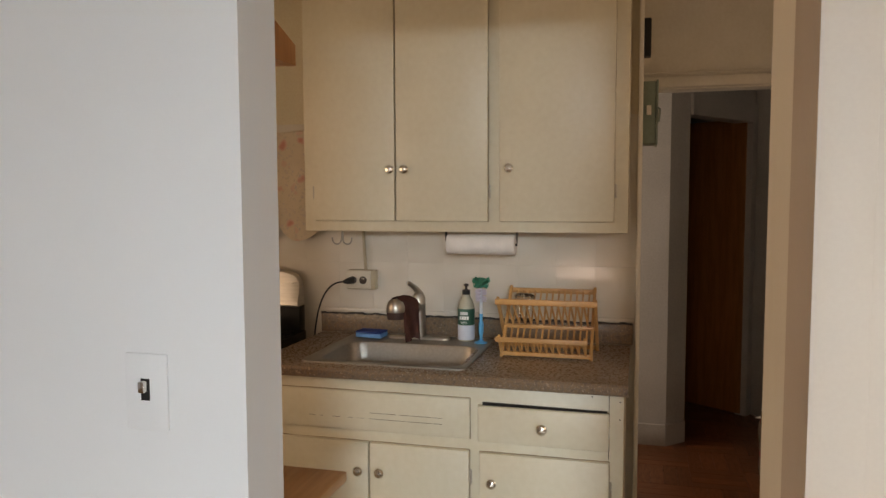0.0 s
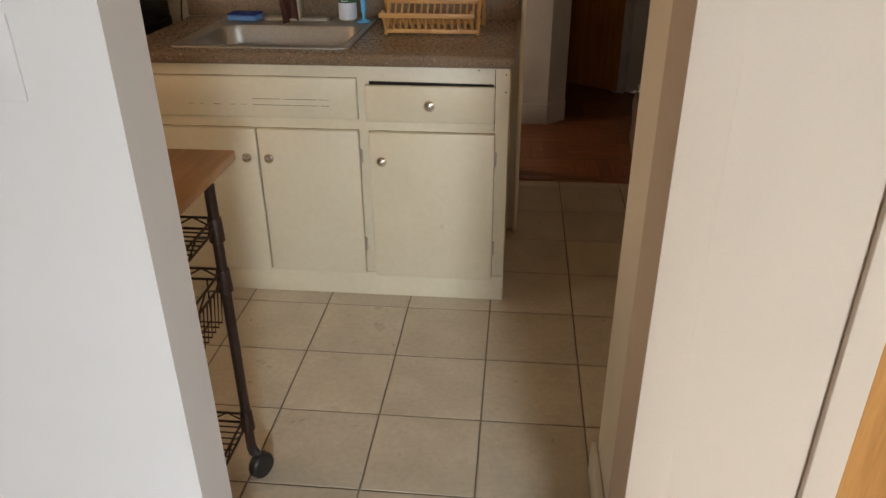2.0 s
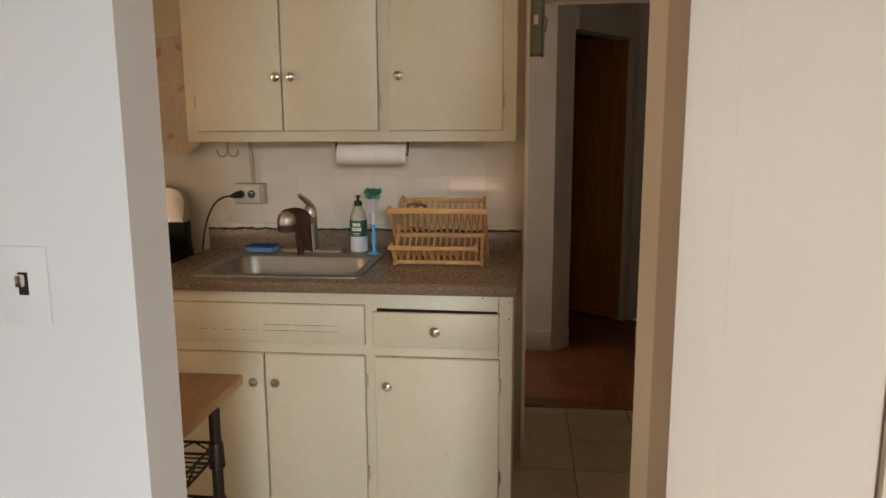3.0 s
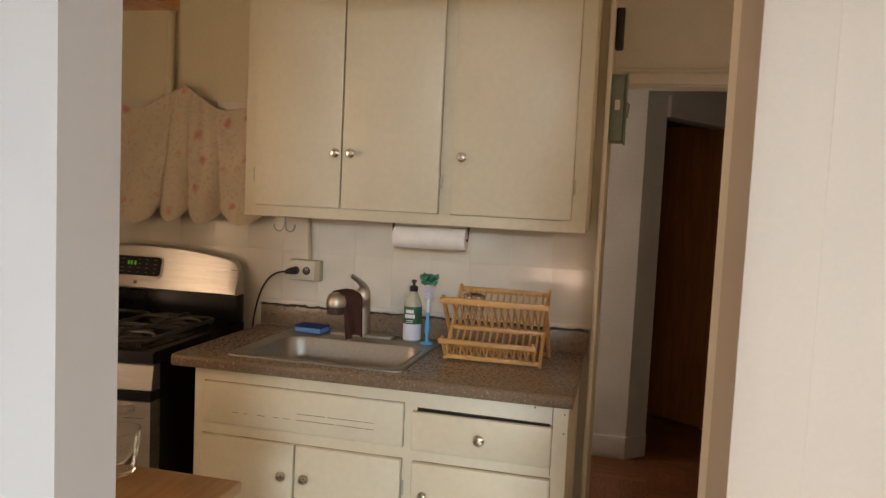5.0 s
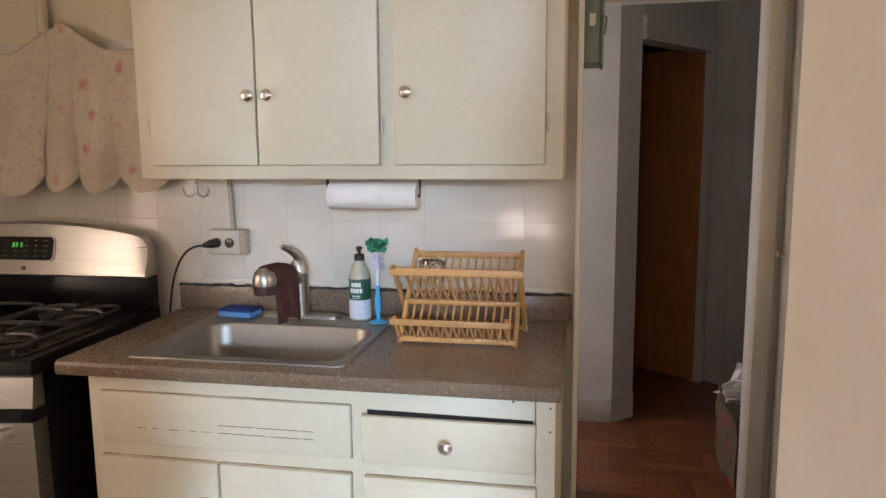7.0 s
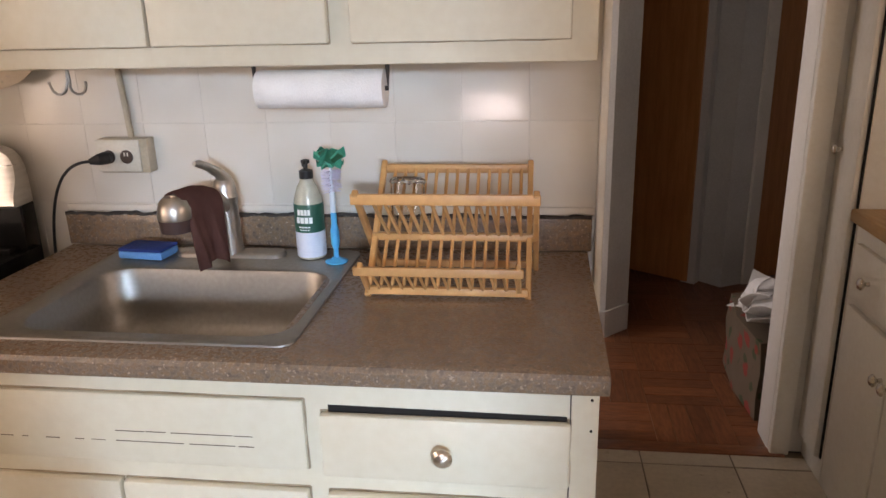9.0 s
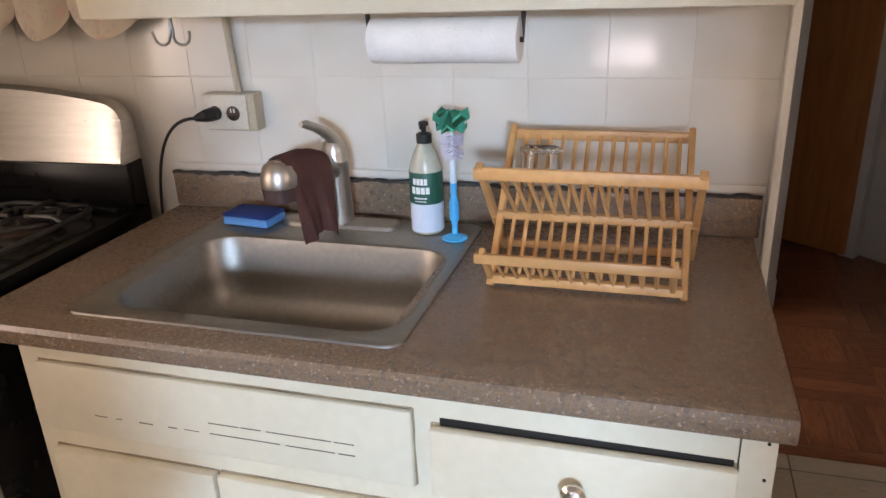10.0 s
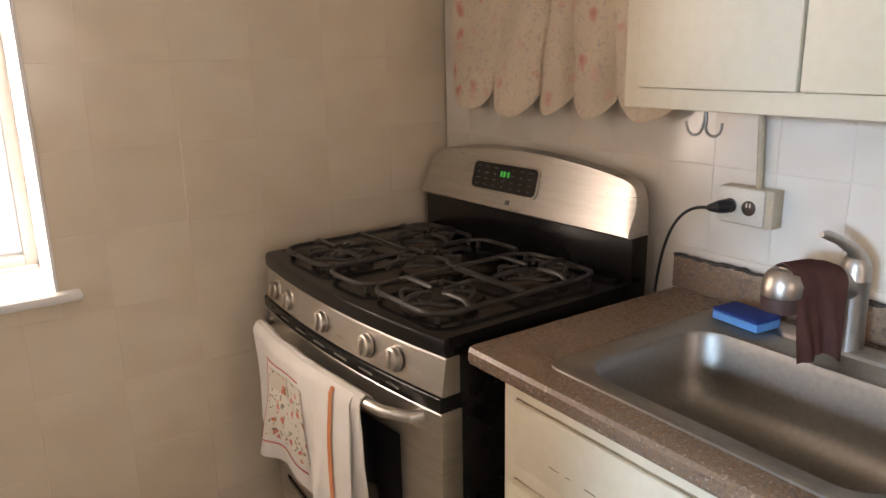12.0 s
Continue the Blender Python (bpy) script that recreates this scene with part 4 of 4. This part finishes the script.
part("drawer_recess", S().loft([[(x, -0.646 - bow(x), 0.195), (x, -0.646 - bow(x), 0.222), (x, -0.652 - bow(x), 0.222), (x, -0.652 - bow(x), 0.212)] for x in xs[2:19]]), M_black, stove)
part("toe", S().box(X0 + 0.02, X1 - 0.02, -0.60, -0.02, 0.0, 0.045), M_black, stove)

# backguard
bgp = []
for x in [X0 + (X1 - 0.012 - X0) * (0.5 - 0.5 * math.cos(math.pi * k / 40)) for k in range(41)]:
    e = abs((x - (X0 + X1 - 0.012) / 2) / ((X1 - 0.012 - X0) / 2))
    tz = 1.045 + (0.167 - 0.045 * e ** 2) * max(0.0, 1 - e ** 26) ** 0.3
    bgp.append([(x, -0.012, 1.030), (x, -0.012, tz - 0.004), (x, -0.030, tz), (x, -0.050 - 0.037 * max(0.0, (1.15 - tz) / 0.14), tz - 0.008), (x, -0.085, 1.050), (x, -0.090, 1.034), (x, -0.082, 1.028)])
bg = part("backguard", S().loft(bgp), M_steel, stove, "arched stainless backguard")
part("backguard_base", S().box(X0, X1 - 0.012, -0.070, -0.010, 0.90, 1.030, 0.004), M_black, stove, "glossy black lower backguard")
part("rear_rail", S().box(X0 + 0.03, X1 - 0.03, -0.115, -0.072, CT - 0.002, CT + 0.012, 0.004), M_black, stove)
def on_guard(z):
    return -0.048 - 0.037 * (1.19 - z) / 0.14
m_g = Matrix.Translation((-1.855, on_guard(1.121) - 0.004, 1.121)) @ Euler((radians(90 - 14.5), 0, 0)).to_matrix().to_4x4()
def plate_on(hx2, hy2, r, z0, z1, ox=0.0, oy=0.0):
    return S().loft([[m_g @ Vector(p) for p in roundrect(ox, oy, hx2, hy2, r, z)] for z in (z0, z1)])
part("display_bezel", plate_on(0.146, 0.046, 0.020, -0.004, 0.003), M_nickel, bg, "pale metal display bezel")
disp = part("display_panel", plate_on(0.140, 0.040, 0.016, 0.003, 0.0045), M_display, bg, "black control display")
for k, ox in enumerate((-0.010, 0.003, 0.020)):
    part("digit", plate_on(0.0045, 0.0085, 0.002, 0.0045, 0.0052, ox, 0.012), M_led, disp, "green lit clock digit")
random.seed(12)
for r in range(4):
    for c in range(7):
        ox = -0.115 + c * 0.038
        if abs(ox) < 0.035 and r > 1:
            continue
        part("key_print", plate_on(random.uniform(0.004, 0.009), 0.0014, 0.0006, 0.0045, 0.0050, ox, -0.027 + r * 0.018), M_key, disp)
part("maker_plate", plate_on(0.007, 0.007, 0.002, -0.004, 0.0015, 0.03, -0.068), M_key, bg)

# burners and grates
burners = ((-2.030, -0.535, 0.042), (-2.030, -0.235, 0.036), (XC, -0.38, 0.045), (-1.545, -0.545, 0.054), (-1.545, -0.245, 0.038))
for x, y, r in burners:
    b = part("burner", S().lathe([(r + 0.035, 0.0), (r + 0.03, 0.002), (r + 0.012, 0.003), (r + 0.006, 0.012), (r, 0.014)], Matrix.Translation((x, y, CT)), 24), M_burner, stove, "burner base")
    part("burner_cap", S().lathe([(r - 0.002, 0.014), (r, 0.016), (r, 0.021), (r - 0.006, 0.025), (0.001, 0.026)], Matrix.Translation((x, y, CT)), 24), M_iron, b, "matt black burner cap")
GZ = CT + 0.034
def grate(x0, x1, y0, y1, centres):
    s = S()
    r = 0.055
    loop = [Vector(p) for p in roundrect((x0 + x1) / 2, (y0 + y1) / 2, (x1 - x0) / 2, (y1 - y0) / 2, r, GZ - 0.012)]
    loop.append(loop[0])
    s.tube(loop, 0.0064, 8)
    for px in (x0 + 0.02, x1 - 0.02):
        for py in (y0 + 0.02, y1 - 0.02):
            s.tube([(px, py, CT - 0.001), (px, py, GZ - 0.012)], [0.0075, 0.0055], 8)
    for cxx, cyy in centres:
        for dx, dy in ((1, 0), (-1, 0), (0, 1), (0, -1)):
            ex = (x1 if dx > 0 else x0) if dx else cxx
            ey = (y1 if dy > 0 else y0) if dy else cyy
            if dy:
                ey = cyy + dy * min(abs(ey - cyy), 0.14)
            a = Vector((ex, ey, GZ - 0.012))
            c = Vector((cxx + dx * 0.022, cyy + dy * 0.022, GZ))
            mid = a.lerp(c, 0.28)
            mid.z = GZ + 0.002
            s.tube([a, a.lerp(mid, 0.6) + Vector((0, 0, 0.003)), mid, mid.lerp(c, 0.6) + Vector((0, 0, 0.001)), c], [0.0064, 0.0066, 0.007, 0.0066, 0.005], 8)
        for k in range(4):
            arc = [math.pi / 4 + k * math.pi / 2 + (q - 4) * math.pi / 18 for q in range(9)]
            s.tube([(cxx + 0.084 * math.cos(t), cyy + 0.084 * math.sin(t), GZ - 0.004 - 0.010 * abs(q - 4) / 4) for q, t in enumerate(arc)], 0.0058, 7)
            t = arc[4]
            s.tube([(cxx + 0.084 * math.cos(t), cyy + 0.084 * math.sin(t), GZ - 0.004), (cxx + 0.035 * math.cos(t), cyy + 0.035 * math.sin(t), GZ)], [0.0062, 0.0048], 7)
    if len(centres) > 1:
        s.beam((x0, (y0 + y1) / 2, GZ - 0.008), (x1, (y0 + y1) / 2, GZ - 0.008), 0.010, 0.011)
    part("grate", s, M_iron, stove, "cast iron pan grate")
grate(X0 + 0.07, -1.916, -0.640, -0.125, ((-2.030, -0.535), (-2.030, -0.235)))
grate(-1.908, -1.706, -0.648, -0.125, ((XC, -0.38),))
grate(-1.698, X1 - 0.065, -0.640, -0.125, ((-1.545, -0.545), (-1.545, -0.245)))

# towel over the oven handle
def fall(x0, x1, drop, off, skew, ph, amp):
    def fn(u, v):
        x = x0 + (x1 - x0) * u
        hb = -0.700 - bow(x)
        if v < 0.12:
            a = (v / 0.12) * math.pi
            y, z = hb + 0.019 * math.cos(a), 0.728 + 0.020 * math.sin(a)
        else:
            w = (v - 0.12) / 0.88
            y = hb - 0.019 - off * (0.4 + 0.6 * w)
            z = 0.728 - (drop + skew * u) * w
        w = max(0.0, (v - 0.06))
        y += amp * w * math.sin(u * 11 + ph + 1.5 * w) + 0.35 * amp * w * math.sin(u * 27 + 4 * w + ph) + 0.004 * noise.noise((x * 9, z * 9, ph))
        z += 0.010 * w * math.sin(u * 19 + ph)
        x += 0.012 * w * math.sin(u * 6 + 3 * w)
        return Vector((x, y, z))
    return fn
tow = thing("dish_towel", (XC, -0.33, 0), "cream printed cotton dish towel with orange stripes on oven handle", "towel")
back_fall = fall(-1.70, -1.545, 0.40, 0.002, 0.0, 2.0, 0.010)
part("back_layer", S().sheet(back_fall, 14, 34, 0.003), M_towel, tow)
fr = fall(-2.165, -1.575, 0.285, 0.014, 0.13, 0.6, 0.026)
ft = part("front_layer", S().sheet(fr, 60, 36, 0.003), M_towel, tow)
def patch(name, fn, u0, u1, v0, v1, mt, nu=12, nv=14, lift=0.0035):
    s = S().sheet(lambda u, v: fn(u0 + (u1 - u0) * u, v0 + (v1 - v0) * v) + Vector((0, -lift, 0)), nu, nv, 0.0008)
    return part(name, s, mt, ft)
patch("printed_motif", fr, 0.29, 0.60, 0.26, 0.80, M_towel_print)
patch("red_blossom_print", fr, 0.32, 0.47, 0.26, 0.40, M_blossom_print, 8, 6, 0.0048)
patch("printed_line", fr, 0.24, 0.58, 0.215, 0.225, M_red_stripe, 16, 2)
patch("printed_line", fr, 0.27, 0.58, 0.85, 0.862, M_red_stripe, 16, 2)
patch("printed_line", fr, 0.245, 0.255, 0.23, 0.85, M_red_stripe, 2, 20)
patch("stripe", fr, 0.86, 0.885, 0.10, 0.995, M_orange_stripe, 3, 30)
patch("stripe", back_fall, 0.55, 0.62, 0.2, 0.995, M_orange_stripe, 3, 30)
for ob in (stove, tow):
    ob.rotation_euler = (0, 0, radians(1.9))
    ob.location.y -= 0.012

# ---- rolling cart ----
cart = thing("kitchen_cart", (-1.0, -1.66, 0), "rolling wire cart with wooden top by the partition", "cart")
CX0, CX1, CY0, CY1 = -1.18, -0.625, -1.925, -1.388
part("tabletop", S().box(CX0, CX1, CY0, CY1, 0.832, 0.857, 0.005), M_board, cart, "wooden cart top")
LX, LY = (CX0 + 0.05, CX1 - 0.008), (CY0 + 0.03, CY1 - 0.155)
for x in LX:
    for y in LY:
        leg = part("leg", S().tube([(x, y, 0.085), (x, y, 0.832)], 0.0125, 14), M_bronze, cart)
        for z in (0.180, 0.595, 0.725):
            part("collar", S().lathe([(0.015, -0.030), (0.018, -0.028), (0.0155, 0.028), (0.0145, 0.030)], Matrix.Translation((x, y, z)), 14), M_bronze, leg)
        wx = Matrix.Translation((x + 0.022, y - 0.006, 0.036)) @ Euler((radians(90), 0, radians(62))).to_matrix().to_4x4()
        cas = part("caster", S().lathe([(0.012, -0.016), (0.032, -0.014), (0.036, -0.008), (0.036, 0.008), (0.032, 0.014), (0.012, 0.016)], wx, 22), M_black_plastic, leg, "black rubber caster")
        part("fork", S().tube([(x, y, 0.095), (x + 0.004, y, 0.075), (x + 0.020, y - 0.004, 0.064)], [0.013, 0.014, 0.010], 10), M_black_plastic, leg)


def wire_shelf(z, basket):
    s = S()
    for dz in (0.0, 0.028):
        for a, b in (((LX[0], LY[0]), (LX[1], LY[0])), ((LX[1], LY[0]), (LX[1], LY[1])), ((LX[1], LY[1]), (LX[0], LY[1])), ((LX[0], LY[1]), (LX[0], LY[0]))):
            s.tube([(*a, z + dz), (*b, z + dz)], 0.0032, 6)
            n = 10 if abs(a[0] - b[0]) > 0.1 else 7
            for k in range(n):
                p = Vector((*a, 0)).lerp(Vector((*b, 0)), k / n)
                q = Vector((*a, 0)).lerp(Vector((*b, 0)), (k + 1) / n)
                if dz:
                    s.tube([(p.x, p.y, z + (0.028 if k % 2 else 0)), (q.x, q.y, z + (0 if k % 2 else 0.028))], 0.0022, 5)
    low = z - (0.105 if basket else 0.0)
    for k in range(1, 17):
        y = LY[0] + (LY[1] - LY[0]) * k / 17
        pts = [(LX[0], y, low), (LX[1], y, low)]
        if basket:
            pts = [(LX[0], y, z), (LX[0] + 0.012, y, low)] + [(LX[1] - 0.012, y, low), (LX[1], y, z)]
        s.tube(pts, 0.0022, 5)
    if basket:
        for x in [LX[0] + (LX[1] - LX[0]) * k / 12 for k in range(1, 12)]:
            s.tube([(x, LY[0], z), (x, LY[0] + 0.012, low), (x, LY[1] - 0.012, low), (x, LY[1], z)], 0.0022, 5)
    part("wire_basket" if basket else "wire_shelf", s, M_bronze, cart, "dark bronze wire")
wire_shelf(0.725, False)
wire_shelf(0.595, True)
wire_shelf(0.172, False)

tumbler = solid("glass_tumbler", S().lathe([(0.037, 0.0), (0.040, 0.004), (0.050, 0.092), (0.0485, 0.092), (0.0385, 0.010), (0.001, 0.010)], Matrix.Translation((-0.895, -1.437, 0.8575)), 32), M_glass, (-0.895, -1.437, 0.8575), "clear glass tumbler on the wooden cart top", "glass")

# small shelf on the kitchen side of the partition
shelf = thing("wall_shelf", (-0.8, -1.9, 1.75), "small orange wooden wall shelf above the cart", "shelf")
part("board", S().box(-1.10, -0.607, -1.955, -1.70, 1.750, 1.772, 0.003), M_door_wood, shelf)
part("end_panel", S().prism([(-0.607, -1.955, 1.750), (-0.607, -1.700, 1.750), (-0.607, -1.700, 1.788), (-0.607, -1.80, 1.825), (-0.607, -1.955, 1.825)], (0.018, 0, 0)), M_door_wood, shelf)
part("hanging_cup", S().lathe([(0.030, 1.722), (0.038, 1.728), (0.034, 1.740), (0.010, 1.750)], Matrix.Translation((-0.72, -1.75, 0)), 20), M_iron, shelf, "dark metal cup below the shelf")

# switch on the living room side
sw = thing("light_switch", (-0.655, NEAR, 1.21), "white toggle light switch on white wall", "switch")
part("plate", S().box(-0.690, -0.620, NEAR - 0.006, NEAR - 0.0005, 1.168, 1.282, 0.003), M_white, sw)
part("toggle", S().box(-0.661, -0.651, NEAR - 0.018, NEAR - 0.006, 1.226, 1.243, 0.002), M_chrome, sw, "small metal toggle")
part("slot", S().box(-0.663, -0.649, NEAR - 0.0072, NEAR - 0.0058, 1.213, 1.245), M_dark, sw)

# passage: fuse box, black bell, cable
fb = thing("fuse_box", (0.09, 0.10, 1.71), "grey-green painted metal fuse box on passage wall", "fuse box")
part("case", S().box(0.045, 0.098, 0.16, 0.34, 1.715, 1.965, 0.004), M_greenbox, fb)
part("lid", S().box(0.098, 0.107, 0.155, 0.345, 1.71, 1.97, 0.003), M_greenbox, fb)
part("sticker", S().box(0.062, 0.080, 0.1588, 0.1596, 1.83, 1.868), M_paper, fb, "small pale sticker")
part("latch", S().tube([(0.103, 0.150, 1.86), (0.114, 0.15, 1.85), (0.110, 0.155, 1.80)], 0.004, 6), M_greenbox, fb)
solid("black_wall_box", S().box(0.045, 0.078, 0.30, 0.36, 2.09, 2.25, 0.006), M_black_plastic, (0.07, 0.33, 2.09), "narrow black box high on the passage wall", "box")
solid("cable_run", S().tube([(0.05 + 0.68 * k / 16, 0.606, 2.062 + 0.004 * math.sin(k * 1.3)) for k in range(17)], 0.004, 6), M_trim, (0.07, 0.6, 2.07), "white painted cable along the doorway head", "cable")

# gift bag in the hall
bag = thing("gift_bag", (0.77, 1.05, 0), "paper gift bag with red poinsettias on parquet floor", "bag")
BX0, BX1, BY0, BY1, BZ = 0.700, 0.905, 0.835, 1.33, 0.315
bl = []
for z, g in ((0.0, 0.0), (0.1, 0.006), (0.2, -0.004), (BZ, 0.010)):
    bl.append([(BX0 - g, BY0 - g, z), (BX0 - g - 0.02, (BY0 + BY1) / 2, z), (BX0 + g, BY1, z), (BX1, BY1 + g, z), (BX1 + g, BY0, z), ((BX0 + BX1) / 2, BY0 + 0.012 + g, z)])
part("paper_bag", S().loft(bl), M_bag, bag)
random.seed(21)
for k in range(6):
    m = Matrix.Translation((0.77 + random.uniform(-0.05, 0.06), 0.95 + 0.065 * k, BZ + 0.045)) @ Euler((random.uniform(-0.5, 0.5), random.uniform(-0.6, 0.6), random.uniform(0, 3))).to_matrix().to_4x4()
    part("paper_sheet", S().sheet(lambda u, v, m=m: m @ Vector(((u - 0.5) * 0.15, (v - 0.5) * 0.13, 0.02 * math.sin(4 * u + 3 * v))), 5, 5, 0.004), M_paper, bag, "crumpled white sheet")

# tall cupboard and cabinet with a wooden worktop
PX = 0.80
tall = thing("tall_cupboard", (1.1, 0.55, 0), "tall off-white painted cupboard beside the hall doorway", "cupboard")
part("body", S().box(PX, 1.418, 0.462, 0.634, 0.0, 2.55, 0.004), M_trim, tall)
td = part("door", S().box(PX - 0.020, PX - 0.001, 0.478, 0.630, 0.085, 2.40, 0.004), M_trim, tall)
knob(td, PX - 0.020, 0.585, 1.055, 0.016, (-1, 0, 0))
part("shadow_gap", S().box(PX - 0.004, PX - 0.0002, 0.466, 0.477, 0.085, 2.40), M_dark, tall)
ec = thing("side_base_cabinet", (1.1, 0.0, 0), "off-white base cabinet with drawers under wooden worktop", "cabinet")
part("body", S().box(PX, 1.418, -1.0, 0.458, 0.0, 0.868, 0.004), M_trim, ec)
for y0, y1, ky in ((0.050, 0.405, 0.290), (-0.45, 0.025, -0.21), (-0.95, -0.475, -0.71)):
    dr = part("drawer", S().box(PX - 0.019, PX - 0.001, y0, y1, 0.665, 0.822, 0.005), M_trim, ec)
    knob(dr, PX - 0.019, ky, 0.740, 0.017, (-1, 0, 0))
for y0, y1, ky in ((0.120, 0.405, 0.140), (-0.17, 0.112, 0.090), (-0.56, -0.185, -0.21), (-0.95, -0.57, -0.60)):
    dd = part("door", S().box(PX - 0.019, PX - 0.001, y0, y1, 0.09, 0.640, 0.005), M_trim, ec)
    knob(dd, PX - 0.019, ky, 0.530, 0.017, (-1, 0, 0))
et = solid("wooden_worktop", S().box(PX - 0.025, 1.416, -1.02, 0.457, 0.872, 0.908, 0.006), M_butcher, (1.1, 0, 0.872), "oiled wooden worktop on side cabinet", "countertop")

# ---- tiles and parquet ----
def shared_piece(name, shape, material):
    return finish(name, shape, material)


def lay(mesh, name, parent, place):
    ob = new(name, mesh)
    ob.location = place
    ob.parent = parent
    return ob


floor_k = bpy.data.objects["floor_kitchen"]
P = 0.3005
random.seed(2)
full = shared_piece("floor_tile", S().box(-P / 2 + 0.0023, P / 2 - 0.0023, -P / 2 + 0.0023, P / 2 - 0.0023, -0.003, 0.0, 0.0015, 1), M_floor_tile)
for i in range(-8, 5):
    for j in range(-4, 6):
        cx_, cy_ = -0.043 + (i + 0.5) * P, -0.977 + (j + 0.5) * P
        x0, x1, y0, y1 = max(cx_ - P / 2, -2.31), min(cx_ + P / 2, 1.42), max(cy_ - P / 2, -1.958), min(cy_ + P / 2, 0.602)
        if x1 - x0 < 0.02 or y1 - y0 < 0.02:
            continue
        if x1 - x0 > P - 0.001 and y1 - y0 > P - 0.001:
            lay(full, "floor_tile", floor_k, (cx_, cy_, random.uniform(-0.0004, 0.0)))
        else:
            cut = shared_piece("floor_tile", S().box(x0 + 0.0023 - cx_, x1 - 0.0023 - cx_, y0 + 0.0023 - cy_, y1 - 0.0023 - cy_, -0.003, 0.0, 0.0015, 1), M_floor_tile)
            lay(cut, "floor_tile", floor_k, (cx_, cy_, 0))

W, H = 0.1572, 0.2
wall_s = bpy.data.objects["wall_sink"]
setting("tile_bed_sink", S().box(-2.304, 0.030, SW - 0.0002, SW + 0.006, 0.0, 1.62), M_grout, "pale grout bed of the sink wall", "tile bed")
tile_s = shared_piece("wall_tile", S().box(-W / 2 + 0.0006, W / 2 - 0.0006, -0.0, 0.004, -H / 2 + 0.0007, H / 2 - 0.0007, 0.0007, 1), M_tile)
for k in range(3, 8):
    zc = 0.22 + (k + 0.5) * H
    for i in range(15):
        xc = 0.030 - (i + 0.5) * W
        if xc - W / 2 < -2.31:
            lay(shared_piece("wall_tile", S().box(-2.307 - xc, W / 2 - 0.0008, 0, 0.004, -H / 2 + 0.0008, H / 2 - 0.0008, 0.0012, 1), M_tile), "wall_tile", wall_s, (xc, SW - 0.001, zc))
            continue
        ob = lay(tile_s, "wall_tile", wall_s, (xc, SW - 0.001 + random.uniform(-0.0003, 0.0003), zc))
        ob.rotation_euler = (radians(random.uniform(-0.1, 0.1)), 0, radians(random.uniform(-0.1, 0.1)))
setting("tile_border", S().box(-1.309, 0.028, SW - 0.006, SW - 0.001, 0.998, 1.016, 0.002), M_tile, "narrow glazed border strip over the upstand", "trim")

wall_w = bpy.data.objects["wall_window"]
# Bed and tiles here take the brightened tile colour, standing in for light.
setting("tile_bed_window", S().box(LW - 0.006, LW - 0.0006, -1.250, SW - 0.001, 0.0, 1.70).box(LW - 0.006, LW - 0.0006, -1.958, -1.250, 0.0, 0.86), M_tile_brightened, "pale grout bed of the window wall", "tile bed")
WW, HH = 0.2265, 0.22
tile_w = shared_piece("wall_tile", S().box(-0.003, 0.0, -WW / 2 + 0.0006, WW / 2 - 0.0006, -HH / 2 + 0.0006, HH / 2 - 0.0006, 0.001, 1), M_tile_brightened)
for k in range(0, 8):
    zc = 0.815 + (k - 4 + 0.5) * HH + 0.0
    for i in range(10):
        yc = SW - 0.002 - (i + 0.5) * WW
        y0, y1, z0, z1 = max(yc - WW / 2, -1.957), yc + WW / 2, max(zc - HH / 2, 0.0), zc + HH / 2
        if y1 < -1.93:
            continue
        if y0 < -1.25 and z1 > 0.86:
            if y1 <= -1.25:
                z1 = 0.86
            elif z0 > 0.8:
                y0 = -1.243
        if z1 - z0 < 0.02 or y1 - y0 < 0.02:
            continue
        if (z1 - z0) > HH - 0.001 and (y1 - y0) > WW - 0.001:
            lay(tile_w, "wall_tile", wall_w, (LW + random.uniform(-0.0003, 0.0003), yc, zc))
        else:
            lay(shared_piece("wall_tile", S().box(-0.003, 0, y0 + 0.0006 - yc, y1 - 0.0006 - yc, z0 + 0.0006 - zc, z1 - 0.0006 - zc, 0.001, 1), M_tile_brightened), "wall_tile", wall_w, (LW, yc, zc))

floor_h = bpy.data.objects["floor_hall"]
BL = 0.28
stave = shared_piece("parquet_stave", S().box(-BL / 2 + 0.0006, BL / 2 - 0.0006, -BL / 8 + 0.0006, BL / 8 - 0.0006, -0.006, 0.0, 0.001, 1), M_parquet)
rest = S()
for i in range(-5, 9):
    for j in range(0, 13):
        cx_, cy_ = 0.05 + (i + 0.5) * BL, 0.657 + (j + 0.5) * BL
        near = -0.1 < cx_ < 1.35 and cy_ < 2.75
        for s_ in range(4):
            o = (s_ - 1.5) * BL / 4
            turn = (i + j) % 2
            px, py = (cx_ + o, cy_) if turn else (cx_, cy_ + o)
            if near:
                ob = lay(stave, "parquet_stave", floor_h, (px, py, random.uniform(-0.0006, 0.0)))
                ob.rotation_euler = (0, 0, radians(90) if turn else 0)
            else:
                w_, h_ = (BL / 8, BL / 2) if turn else (BL / 2, BL / 8)
                rest.box(px - w_ + 0.0006, px + w_ - 0.0006, py - h_ + 0.0006, py + h_ - 0.0006, -0.006, 0.0)
ob = part("parquet_far_staves", rest, M_parquet, floor_h)
tagged(ob, kind="stuff")
